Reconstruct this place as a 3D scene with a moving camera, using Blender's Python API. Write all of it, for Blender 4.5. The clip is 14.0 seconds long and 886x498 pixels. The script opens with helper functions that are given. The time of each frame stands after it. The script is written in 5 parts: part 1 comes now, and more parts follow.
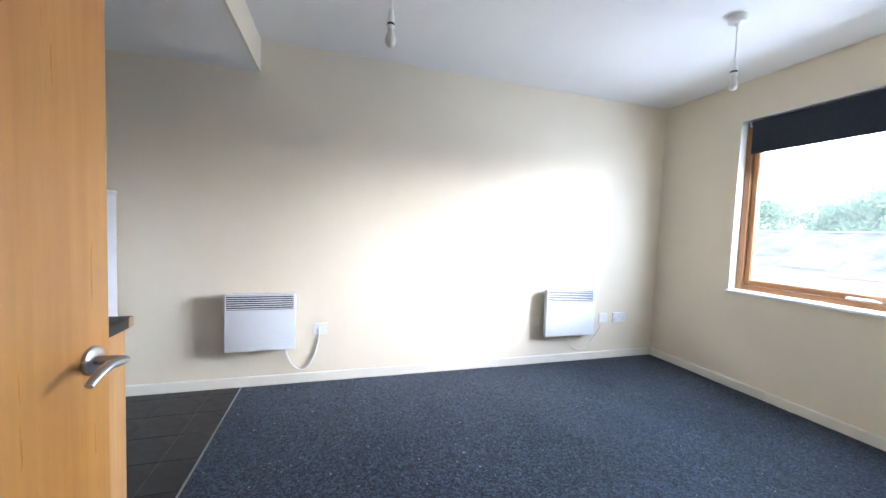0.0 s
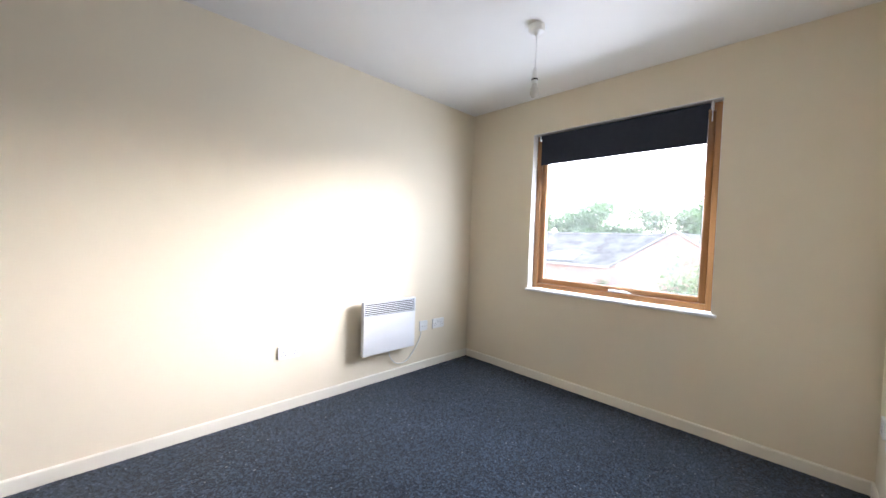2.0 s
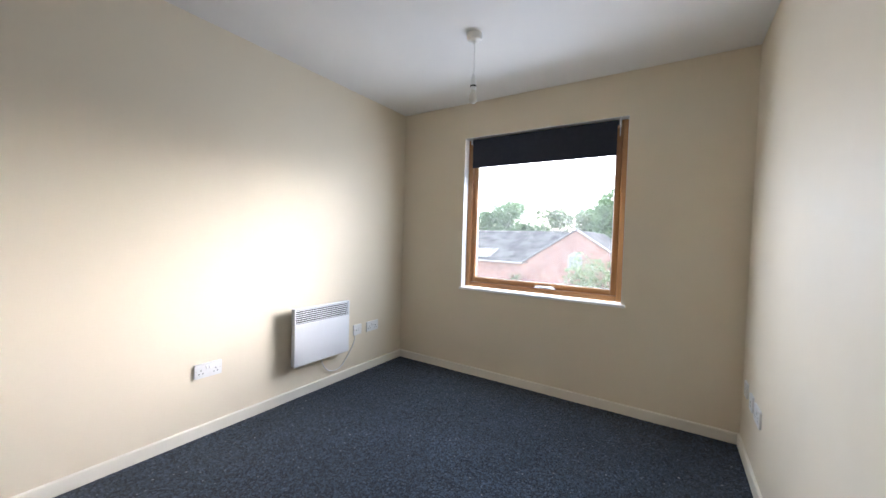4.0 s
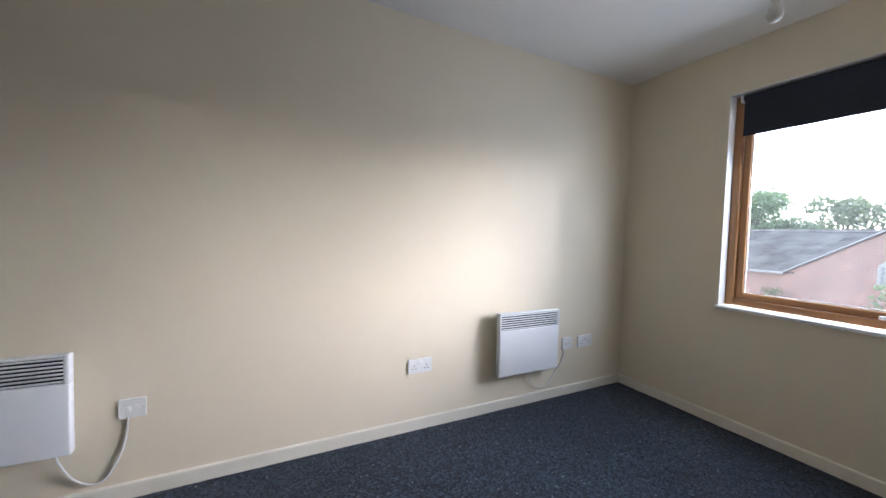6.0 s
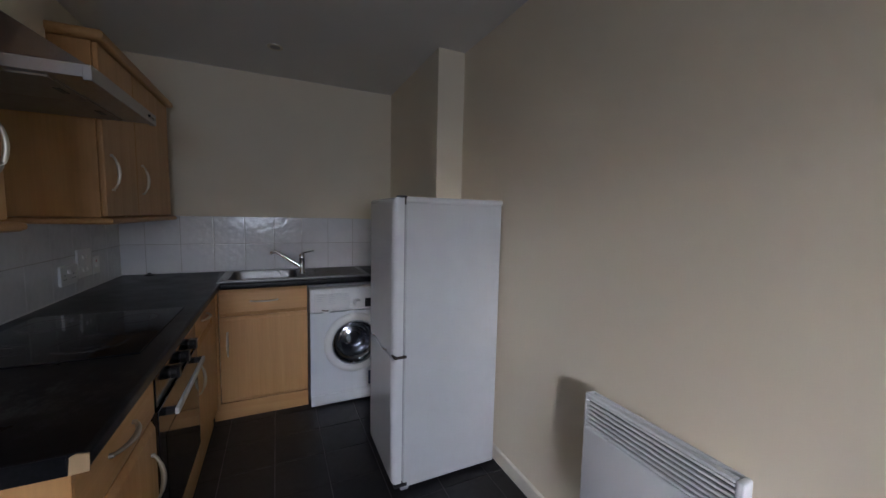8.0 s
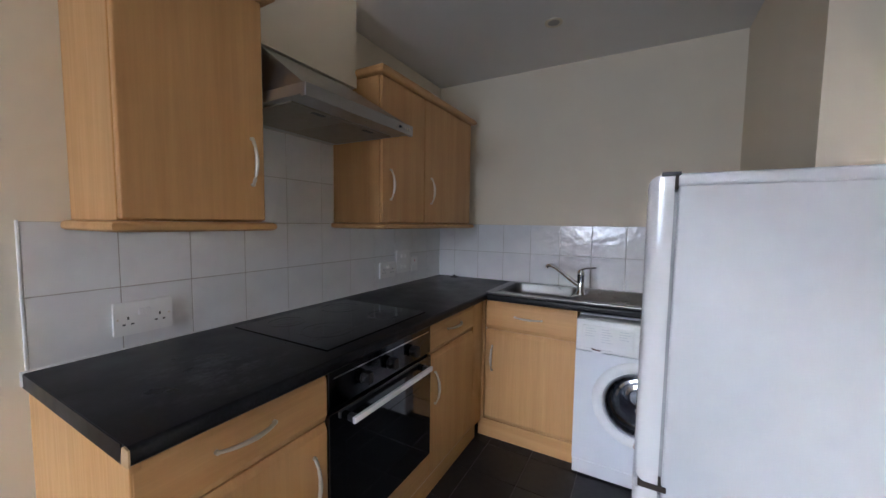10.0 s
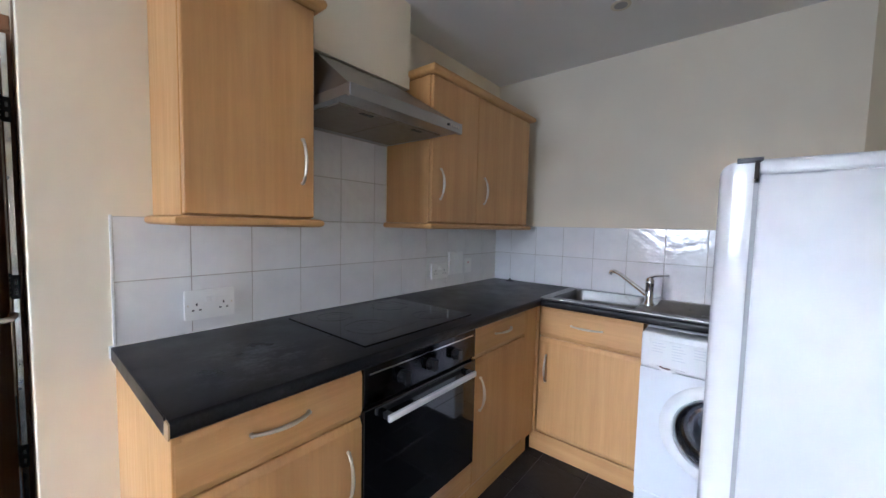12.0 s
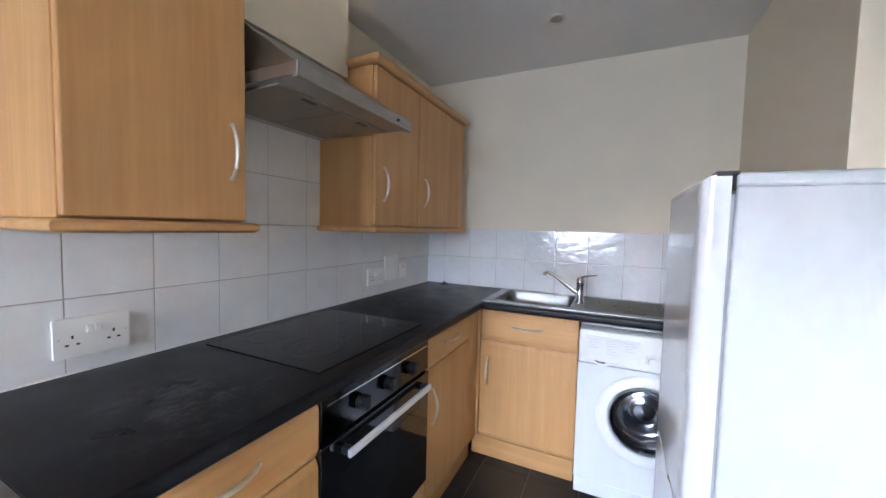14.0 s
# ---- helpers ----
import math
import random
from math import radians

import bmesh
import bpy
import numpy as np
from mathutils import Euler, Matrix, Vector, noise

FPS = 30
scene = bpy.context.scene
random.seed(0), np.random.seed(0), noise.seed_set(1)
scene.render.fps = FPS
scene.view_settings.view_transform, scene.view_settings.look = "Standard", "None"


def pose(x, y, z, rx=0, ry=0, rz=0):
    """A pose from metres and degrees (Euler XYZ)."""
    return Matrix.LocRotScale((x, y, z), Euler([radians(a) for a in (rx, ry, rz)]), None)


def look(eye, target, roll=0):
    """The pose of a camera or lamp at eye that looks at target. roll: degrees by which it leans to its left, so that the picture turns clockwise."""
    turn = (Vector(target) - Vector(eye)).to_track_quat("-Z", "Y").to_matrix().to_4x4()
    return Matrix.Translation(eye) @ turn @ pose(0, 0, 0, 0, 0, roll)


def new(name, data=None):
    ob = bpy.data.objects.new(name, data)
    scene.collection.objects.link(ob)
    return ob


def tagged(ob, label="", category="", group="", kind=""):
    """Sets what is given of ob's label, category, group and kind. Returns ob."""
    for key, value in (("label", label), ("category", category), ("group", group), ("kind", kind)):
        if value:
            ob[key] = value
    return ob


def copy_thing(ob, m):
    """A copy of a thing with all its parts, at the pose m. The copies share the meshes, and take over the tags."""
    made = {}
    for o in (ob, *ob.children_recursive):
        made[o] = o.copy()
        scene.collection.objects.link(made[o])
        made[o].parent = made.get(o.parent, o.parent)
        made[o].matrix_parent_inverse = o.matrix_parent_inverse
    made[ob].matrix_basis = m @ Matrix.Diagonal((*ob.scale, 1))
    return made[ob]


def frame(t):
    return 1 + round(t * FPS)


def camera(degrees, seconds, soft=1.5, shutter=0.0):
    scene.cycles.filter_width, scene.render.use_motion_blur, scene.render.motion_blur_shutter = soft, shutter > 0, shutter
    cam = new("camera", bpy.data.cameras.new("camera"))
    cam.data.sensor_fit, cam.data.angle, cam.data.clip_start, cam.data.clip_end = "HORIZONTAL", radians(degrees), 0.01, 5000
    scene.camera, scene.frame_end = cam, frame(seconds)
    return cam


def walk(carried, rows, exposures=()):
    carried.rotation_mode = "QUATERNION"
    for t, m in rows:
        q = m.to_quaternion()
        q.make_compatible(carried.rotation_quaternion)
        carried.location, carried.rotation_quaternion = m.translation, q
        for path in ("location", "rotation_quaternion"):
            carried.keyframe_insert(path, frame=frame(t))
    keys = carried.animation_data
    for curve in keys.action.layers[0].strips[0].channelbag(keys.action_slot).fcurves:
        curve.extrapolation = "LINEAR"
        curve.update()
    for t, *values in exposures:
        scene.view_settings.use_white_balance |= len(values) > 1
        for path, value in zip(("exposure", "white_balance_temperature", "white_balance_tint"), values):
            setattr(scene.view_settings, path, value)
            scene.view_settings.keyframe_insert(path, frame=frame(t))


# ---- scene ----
cam = camera(102.2, 14.0)
PATH = [
    (0, (0.138, 0.357, 1.256), (0.714, 2.268, 1.146), 2.2),
    (0.5, (0.217, 0.535, 1.289), (0.973, 2.383, 1.181), 2.3),
    (1, (0.286, 0.634, 1.286), (1.292, 2.361, 1.196), 2.2),
    (1.5, (0.398, 0.692, 1.285), (1.605, 2.285, 1.204), 1.9),
    (2, (0.475, 0.758, 1.282), (1.874, 2.185, 1.216), 2.0),
    (2.5, (0.461, 0.821, 1.299), (2.037, 2.051, 1.239), 1.9),
    (3, (0.407, 0.856, 1.302), (2.066, 1.971, 1.245), 1.7),
    (3.2, (0.386, 0.861, 1.303), (2.065, 1.946, 1.246), 1.7),
    (5.3, (0.466, 0.965, 1.286), (2.142, 2.054, 1.211), 1.6),
    (5.5, (0.52, 1.035, 1.279), (2.053, 2.317, 1.2), 1.5),
    (6, (0.585, 1.243, 1.278), (1.478, 3.03, 1.188), 1.6),
    (6.5, (0.624, 1.544, 1.28), (0.718, 3.539, 1.162), 2.0),
    (7, (0.569, 1.823, 1.303), (-0.148, 3.684, 1.161), 1.7),
    (7.5, (0.436, 2.05, 1.339), (-0.972, 3.459, 1.16), 1.7),
    (8, (0.268, 2.251, 1.346), (-1.537, 3.092, 1.16), 1.3),
    (8.5, (0.096, 2.387, 1.338), (-1.878, 2.66, 1.171), 1.0),
    (9, (-0.052, 2.516, 1.331), (-2.024, 2.22, 1.176), 0.7),
    (9.2, (-0.115, 2.564, 1.327), (-2.051, 2.086, 1.174), 0.7),
    (11.3, (-0.415, 2.816, 1.293), (-1.969, 1.564, 1.161), 1.0),
    (11.5, (-0.412, 2.813, 1.294), (-1.959, 1.552, 1.162), 1.1),
    (12, (-0.39, 2.762, 1.292), (-1.926, 1.487, 1.164), 1.3),
    (12.5, (-0.354, 2.669, 1.302), (-1.924, 1.437, 1.174), 1.5),
    (13, (-0.335, 2.597, 1.303), (-2.028, 1.54, 1.182), 1.5),
    (13.5, (-0.341, 2.578, 1.304), (-2.116, 1.663, 1.192), 1.4),
    (14, (-0.378, 2.565, 1.303), (-2.182, 1.711, 1.189), 1.4),
]
# exposure follows the film camera as it turns from the window to the dark kitchen
EXPOSURES = [(0.0, 4.77, 5400, 17), (1.0, 4.60, 5650, 19), (2.0, 4.45, 5950, 19), (3.0, 4.20, 5950, 18), (5.5, 3.68, 5950, 18), (6.5, 3.36, 5500, 19), (7.5, 3.18, 5650, 21), (9.0, 3.90, 5750, 22), (11.5, 5.02, 5400, 20), (14.0, 5.36, 5440, 20)]
walk(cam, [(t, look(eye, target, roll)) for t, eye, target, roll in PATH], EXPOSURES)

# ---- sky and sun: a bright overcast day, the window looks that way ----
world = bpy.data.worlds.new("sky")
scene.world = world
world.use_nodes = True
wn = world.node_tree
sky = wn.nodes.new("ShaderNodeTexSky")
sky.sky_type, sky.sun_disc = "NISHITA", False
sky.sun_elevation, sky.sun_rotation = radians(20), radians(119)
sky.dust_density, sky.air_density = 1.0, 1.0
pale = wn.nodes.new("ShaderNodeHueSaturation")
pale.inputs["Saturation"].default_value = 0.40
wn.links.new(sky.outputs[0], pale.inputs["Color"])
wn.links.new(pale.outputs[0], wn.nodes["Background"].inputs["Color"])
wn.nodes["Background"].inputs["Strength"].default_value = 0.15
sun = new("sun", bpy.data.lights.new("sun", "SUN"))
sun.data.energy, sun.data.angle, sun.data.color = 0.35, radians(108), (0.78, 0.91, 1.0)
sun.matrix_world = look((7.5, -4.2, 3.2), (0, 0, 0))

# the sky's light that comes in by the window
daylight = new("window_daylight", bpy.data.lights.new("window_daylight", "AREA"))
daylight.data.shape, daylight.data.size, daylight.data.size_y = "RECTANGLE", 1.16, 0.92
daylight.data.energy, daylight.data.color = 2.15, (0.85, 0.945, 1.0)
daylight.data.spread = radians(175)
daylight.matrix_world = look((3.63, 1.89, 1.46), (0.63, 2.05, 0.15))

# ---- plan, in metres ----
YW, XW, YK, XE, YS = 3.338, 3.412, 1.287, -2.804, 0.453
CEIL, KCEIL = 2.590, 2.358
RETURN_X = -0.411
SEAM_X = -0.522
TOP = 0.897


# ---- materials ----
def material(name, rough=0.5, metal=0.0):
    m = bpy.data.materials.new(name)
    m.use_nodes = True
    b = m.node_tree.nodes["Principled BSDF"]
    b.inputs["Roughness"].default_value, b.inputs["Metallic"].default_value = rough, metal
    return m, m.node_tree, b


def coords(nt, scale=(1, 1, 1), space="Object"):
    tc, mp = nt.nodes.new("ShaderNodeTexCoord"), nt.nodes.new("ShaderNodeMapping")
    mp.inputs["Scale"].default_value = scale
    nt.links.new(tc.outputs[space], mp.inputs[0])
    return mp.outputs[0]


def grains(nt, vec, scale, detail=4.0, rough=0.6):
    n = nt.nodes.new("ShaderNodeTexNoise")
    n.inputs["Scale"].default_value, n.inputs["Detail"].default_value = scale, detail
    n.inputs["Roughness"].default_value = rough
    nt.links.new(vec, n.inputs["Vector"])
    return n.outputs["Fac"]


def ramp(nt, fac, stops):
    r = nt.nodes.new("ShaderNodeValToRGB")
    e = r.color_ramp.elements
    while len(e) < len(stops):
        e.new(0.5)
    for el, (p, c) in zip(e, stops):
        el.position, el.color = p, (*c, 1) if len(c) == 3 else c
    nt.links.new(fac, r.inputs[0])
    return r.outputs[0]


def mixed(nt, fac, a, b, kind="MIX"):
    m = nt.nodes.new("ShaderNodeMix")
    m.data_type, m.blend_type = "RGBA", kind
    for sock, v in ((m.inputs[0], fac), (m.inputs[6], a), (m.inputs[7], b)):
        if hasattr(v, "links"):
            nt.links.new(v, sock)
        elif isinstance(v, tuple):
            sock.default_value = (*v, 1)
        else:
            sock.default_value = v
    return m.outputs[2]


def bump(nt, bsdf, height, strength, dist=0.002):
    b = nt.nodes.new("ShaderNodeBump")
    b.inputs["Strength"].default_value, b.inputs["Distance"].default_value = strength, dist
    nt.links.new(height, b.inputs["Height"])
    nt.links.new(b.outputs[0], bsdf.inputs["Normal"])


def grey(v):
    return (v, v, v)


def paint(name, colour, rough=0.6, vary=0.05, relief=0.12, big=0.9):
    """Wall paint or plastic: slow patchiness, fine roller relief."""
    m, nt, b = material(name, rough)
    v = coords(nt)
    dark = tuple(c * (1 - vary) for c in colour)
    base = ramp(nt, grains(nt, v, big, 5), [(0.35, dark), (0.65, colour)])
    b.inputs["Base Color"].default_value = (*colour, 1)
    nt.links.new(base, b.inputs["Base Color"])
    nt.links.new(ramp(nt, grains(nt, v, 6, 3), [(0.3, grey(rough - 0.06)), (0.7, grey(rough + 0.06))]), b.inputs["Roughness"])
    if relief:
        bump(nt, b, grains(nt, v, 320, 3), relief, 0.001)
    return m


def wood(name, light, dark, rough=0.38, axis="z", scale=1.0):
    """Wood grain that runs along the named axis."""
    m, nt, b = material(name, rough)
    s = {"x": (0.6, 14, 14), "y": (14, 0.6, 14), "z": (14, 14, 0.6)}[axis]
    v = coords(nt, tuple(k * scale for k in s))
    info = nt.nodes.new("ShaderNodeObjectInfo")
    add = nt.nodes.new("ShaderNodeVectorMath")
    mul = nt.nodes.new("ShaderNodeVectorMath")
    mul.operation = "SCALE"
    comb = nt.nodes.new("ShaderNodeCombineXYZ")
    for k in range(3):
        nt.links.new(info.outputs["Random"], comb.inputs[k])
    nt.links.new(comb.outputs[0], mul.inputs[0])
    mul.inputs["Scale"].default_value = 17.0
    nt.links.new(v, add.inputs[0])
    nt.links.new(mul.outputs[0], add.inputs[1])
    v = add.outputs[0]
    broad = ramp(nt, grains(nt, v, 1.1, 4, 0.55), [(0.3, dark), (0.7, light)])
    fine = grains(nt, v, 7.0, 5, 0.7)
    streak = ramp(nt, fine, [(0.38, grey(0.90)), (0.62, grey(1.0))])
    nt.links.new(mixed(nt, 0.7, broad, streak, "MULTIPLY"), b.inputs["Base Color"])
    nt.links.new(ramp(nt, fine, [(0.3, grey(rough + 0.1)), (0.7, grey(rough - 0.04))]), b.inputs["Roughness"])
    bump(nt, b, fine, 0.06, 0.0008)
    return m


def metal(name, colour, rough=0.3, brush=None):
    m, nt, b = material(name, rough, 1.0)
    b.inputs["Base Color"].default_value = (*colour, 1)
    v = coords(nt, brush or (1, 1, 1))
    f = grains(nt, v, 60 if brush else 25, 3)
    nt.links.new(ramp(nt, f, [(0.3, grey(max(rough - 0.08, 0.03))), (0.7, grey(rough + 0.12))]), b.inputs["Roughness"])
    nt.links.new(ramp(nt, grains(nt, coords(nt), 5, 4), [(0.3, tuple(c * 0.86 for c in colour)), (0.7, colour)]), b.inputs["Base Color"])
    return m


def carpet_material():
    m, nt, b = material("carpet_pile", 0.95)
    v = coords(nt)
    cells = nt.nodes.new("ShaderNodeTexVoronoi")
    cells.inputs["Scale"].default_value = 125
    nt.links.new(v, cells.inputs["Vector"])
    fleck = mixed(nt, 0.35, cells.outputs["Color"], grains(nt, v, 60, 3, 0.7))
    grey_fleck = nt.nodes.new("ShaderNodeSeparateColor")
    nt.links.new(fleck, grey_fleck.inputs[0])
    col = ramp(nt, grey_fleck.outputs[0], [(0.30, (0.008, 0.0125, 0.020)), (0.60, (0.026, 0.038, 0.059)), (0.80, (0.058, 0.083, 0.122)), (0.92, (0.13, 0.165, 0.21))])
    patch = ramp(nt, grains(nt, v, 1.6, 6, 0.7), [(0.3, grey(0.72)), (0.7, grey(1.08))])
    lint = ramp(nt, grains(nt, v, 46, 2, 0.5), [(0.70, grey(0.0)), (0.725, grey(1.0))])
    c = mixed(nt, 1.0, col, patch, "MULTIPLY")
    nt.links.new(mixed(nt, lint, c, (0.25, 0.26, 0.28)), b.inputs["Base Color"])
    b.inputs["Sheen Weight"].default_value = 0.12
    b.inputs["Specular IOR Level"].default_value = 0.15
    bump(nt, b, grains(nt, v, 260, 3, 0.8), 0.9, 0.004)
    return m


def vinyl_material():
    m, nt, b = material("slate_floor_tile", 0.38)
    v = coords(nt)
    info = nt.nodes.new("ShaderNodeObjectInfo")
    base = ramp(nt, grains(nt, v, 9, 7, 0.72), [(0.3, (0.008, 0.0075, 0.008)), (0.6, (0.018, 0.017, 0.0175)), (0.8, (0.034, 0.031, 0.030))])
    tint = ramp(nt, info.outputs["Random"], [(0.0, grey(0.8)), (1.0, grey(1.2))])
    nt.links.new(mixed(nt, 1.0, base, tint, "MULTIPLY"), b.inputs["Base Color"])
    nt.links.new(ramp(nt, grains(nt, v, 14, 5), [(0.3, grey(0.36)), (0.7, grey(0.55))]), b.inputs["Roughness"])
    bump(nt, b, grains(nt, v, 26, 6, 0.7), 0.25, 0.003)
    return m


def worktop_material():
    m, nt, b = material("black_worktop", 0.34)
    v = coords(nt)
    base = ramp(nt, grains(nt, v, 120, 3), [(0.35, (0.004, 0.004, 0.005)), (0.7, (0.009, 0.009, 0.011))])
    smear = ramp(nt, grains(nt, v, 3.2, 6, 0.65), [(0.57, grey(0.0)), (0.72, grey(0.5))])
    dull = mixed(nt, smear, base, (0.05, 0.05, 0.055))
    # dried wipe marks near the free end of the counter
    geo, far = nt.nodes.new("ShaderNodeNewGeometry"), nt.nodes.new("ShaderNodeVectorMath")
    far.operation = "DISTANCE"
    far.inputs[1].default_value = (-0.86, 1.70, 0.897)
    nt.links.new(geo.outputs["Position"], far.inputs[0])
    near = ramp(nt, far.outputs["Value"], [(0.03, grey(1.0)), (0.26, grey(0.0))])
    wipe = ramp(nt, grains(nt, coords(nt, (15, 20, 15)), 1.0, 8, 0.78), [(0.50, grey(0.0)), (0.68, grey(1.0))])
    nt.links.new(mixed(nt, mixed(nt, 1.0, near, wipe, "MULTIPLY"), dull, (0.085, 0.085, 0.088)), b.inputs["Base Color"])
    nt.links.new(ramp(nt, grains(nt, v, 4, 5), [(0.3, grey(0.26)), (0.7, grey(0.44))]), b.inputs["Roughness"])
    b.inputs["Specular IOR Level"].default_value = 0.25
    bump(nt, b, grains(nt, v, 180, 2), 0.08, 0.001)
    return m


def wall_tile_material(name="white_glazed_tile", relief=0.5, scale=22):
    m, nt, b = material(name, 0.08)
    v = coords(nt)
    nt.links.new(ramp(nt, grains(nt, v, 5, 4), [(0.3, (0.70, 0.70, 0.71)), (0.7, (0.78, 0.78, 0.78))]), b.inputs["Base Color"])
    nt.links.new(ramp(nt, grains(nt, v, 7, 4), [(0.35, grey(0.07)), (0.7, grey(0.16))]), b.inputs["Roughness"])
    bump(nt, b, grains(nt, v, scale, 1.0, 0.4), relief, 0.006)
    return m


def pane_material():
    """Thin window glass: clear, with a faint mirror image and a pale veil that imitates lens glare."""
    m, nt, b = material("window_glass")
    nt.nodes.remove(b)
    out = nt.nodes["Material Output"]
    tr, gl, mx = (nt.nodes.new("ShaderNodeBsdf" + k) for k in ("Transparent", "Glossy", "Transparent"))
    nt.nodes.remove(mx)
    mx = nt.nodes.new("ShaderNodeMixShader")
    tr.inputs[0].default_value = (0.96, 0.975, 0.97, 1)
    gl.inputs["Roughness"].default_value = 0.01
    fr = nt.nodes.new("ShaderNodeFresnel")
    fr.inputs["IOR"].default_value = 1.3
    nt.links.new(fr.outputs[0], mx.inputs[0])
    nt.links.new(tr.outputs[0], mx.inputs[1])
    nt.links.new(gl.outputs[0], mx.inputs[2])
    # a little translucent white mixed in as the bright haze over the view
    haze, veil = nt.nodes.new("ShaderNodeBsdfTranslucent"), nt.nodes.new("ShaderNodeMixShader")
    haze.inputs[0].default_value = (0.9, 0.92, 0.92, 1)
    nt.links.new(ramp(nt, grains(nt, coords(nt), 4, 5, 0.6), [(0.3, grey(0.006)), (0.7, grey(0.010))]), veil.inputs[0])
    nt.links.new(mx.outputs[0], veil.inputs[1])
    nt.links.new(haze.outputs[0], veil.inputs[2])
    nt.links.new(veil.outputs[0], out.inputs[0])
    return m


def plain(name, colour, rough=0.4, metallic=0.0, vary=0.06):
    m, nt, b = material(name, rough, metallic)
    v = coords(nt)
    nt.links.new(ramp(nt, grains(nt, v, 18, 4), [(0.3, tuple(c * (1 - vary) for c in colour)), (0.7, colour)]), b.inputs["Base Color"])
    nt.links.new(ramp(nt, grains(nt, v, 30, 4), [(0.3, grey(max(rough - 0.5 * vary, 0.02))), (0.7, grey(min(rough + vary, 1)))]), b.inputs["Roughness"])
    return m


def brick_material():
    m, nt, b = material("red_brick", 0.85)
    br = nt.nodes.new("ShaderNodeTexBrick")
    v = coords(nt, (1, 1, 1), "UV")
    nt.links.new(v, br.inputs["Vector"])
    br.inputs["Color1"].default_value = (0.215, 0.090, 0.055, 1)
    br.inputs["Color2"].default_value = (0.155, 0.068, 0.045, 1)
    br.inputs["Mortar"].default_value = (0.27, 0.235, 0.20, 1)
    br.inputs["Scale"].default_value = 1.0
    br.inputs["Brick Width"].default_value, br.inputs["Row Height"].default_value = 0.225, 0.075
    br.inputs["Mortar Size"].default_value = 0.010
    stain = ramp(nt, grains(nt, coords(nt), 0.9, 6, 0.7), [(0.3, grey(0.75)), (0.7, grey(1.15))])
    nt.links.new(mixed(nt, 1.0, br.outputs[0], stain, "MULTIPLY"), b.inputs["Base Color"])
    return m


WALL = paint("cream_wall_paint", (0.79, 0.705, 0.555), 0.62, 0.035)
WHITE = paint("white_ceiling_paint", (0.83, 0.82, 0.80), 0.7, 0.03)
GLOSS = paint("white_gloss_paint", (0.81, 0.765, 0.665), 0.35, 0.05, 0.04, 3)
SILL = paint("white_sill_paint", (0.85, 0.85, 0.84), 0.4, 0.03, 0.04, 3)
CARPET, VINYL, WORKTOP, TILE = carpet_material(), vinyl_material(), worktop_material(), wall_tile_material()
WAVY_TILE = wall_tile_material("white_wavy_tile", 0.30, 26)
GROUT = plain("tile_grout", (0.40, 0.37, 0.33), 0.85)
DARK_GROUT = plain("floor_joint", (0.13, 0.122, 0.115), 0.7)
BEECH = wood("beech_laminate", (0.625, 0.355, 0.138), (0.53, 0.278, 0.097))
BEECH_X = wood("beech_laminate_level", (0.625, 0.355, 0.138), (0.53, 0.278, 0.097), axis="x")
BEECH_Y = wood("beech_laminate_deep", (0.625, 0.355, 0.138), (0.53, 0.278, 0.097), axis="y")
DOORWOOD = wood("oak_door_veneer", (0.60, 0.29, 0.068), (0.47, 0.205, 0.04), 0.3)
JAMB = wood("brown_door_lining", (0.30, 0.155, 0.075), (0.20, 0.095, 0.045), 0.45)
PINE_Y = wood("pine_window_frame_level", (0.55, 0.285, 0.105), (0.33, 0.145, 0.045), 0.35, "y")
PINE_Z = wood("pine_window_frame_upright", (0.53, 0.27, 0.10), (0.31, 0.135, 0.042), 0.35, "z")
STEEL = metal("brushed_steel", (0.48, 0.47, 0.465), 0.34, (1, 1, 30))
SINKSTEEL = metal("sink_steel", (0.31, 0.305, 0.295), 0.33)
CHROME = metal("chrome", (0.78, 0.78, 0.78), 0.08)
NICKEL = metal("satin_nickel", (0.74, 0.68, 0.57), 0.42)
WHITE_METAL = plain("white_enamel", (0.76, 0.775, 0.80), 0.25, 0.0, 0.015)
# one white fridge: side toned down against the window light, shaded doors lightened
FRIDGE_DIMMED = paint("fridge_enamel_dimmed", (0.49, 0.51, 0.535), 0.42, 0.03, 0.10, 14)
FRIDGE_DOOR_LIFTED = plain("fridge_door_lifted", (0.62, 0.635, 0.655), 0.07, 0.0, 0.02)
WHITE_PLASTIC = plain("white_plastic", (0.80, 0.80, 0.79), 0.32, 0.0, 0.02)
GREY_PLASTIC = plain("grey_plastic", (0.30, 0.31, 0.33), 0.4)
PALE_PRINT = plain("pale_print", (0.62, 0.63, 0.66), 0.4)
BLACK = plain("black_plastic", (0.012, 0.012, 0.013), 0.35)
NAVY = plain("navy_label", (0.02, 0.04, 0.11), 0.4)
SLOT = plain("dark_slot", (0.015, 0.015, 0.018), 0.7)
BLACK_GLASS = plain("black_glass", (0.006, 0.006, 0.007), 0.03)
BLACK_GLASS.node_tree.nodes["Principled BSDF"].inputs["Specular IOR Level"].default_value = 0.85
HOBRING = plain("hob_ring_print", (0.085, 0.085, 0.09), 0.2)
HOB_GLASS = plain("hob_ceramic", (0.004, 0.004, 0.005), 0.05)
HOB_GLASS.node_tree.nodes["Principled BSDF"].inputs["Specular IOR Level"].default_value = 0.24
RUST = plain("rusty_residue", (0.10, 0.04, 0.02), 0.8)
BLIND = plain("navy_blind_cloth", (0.020, 0.024, 0.040), 0.8)
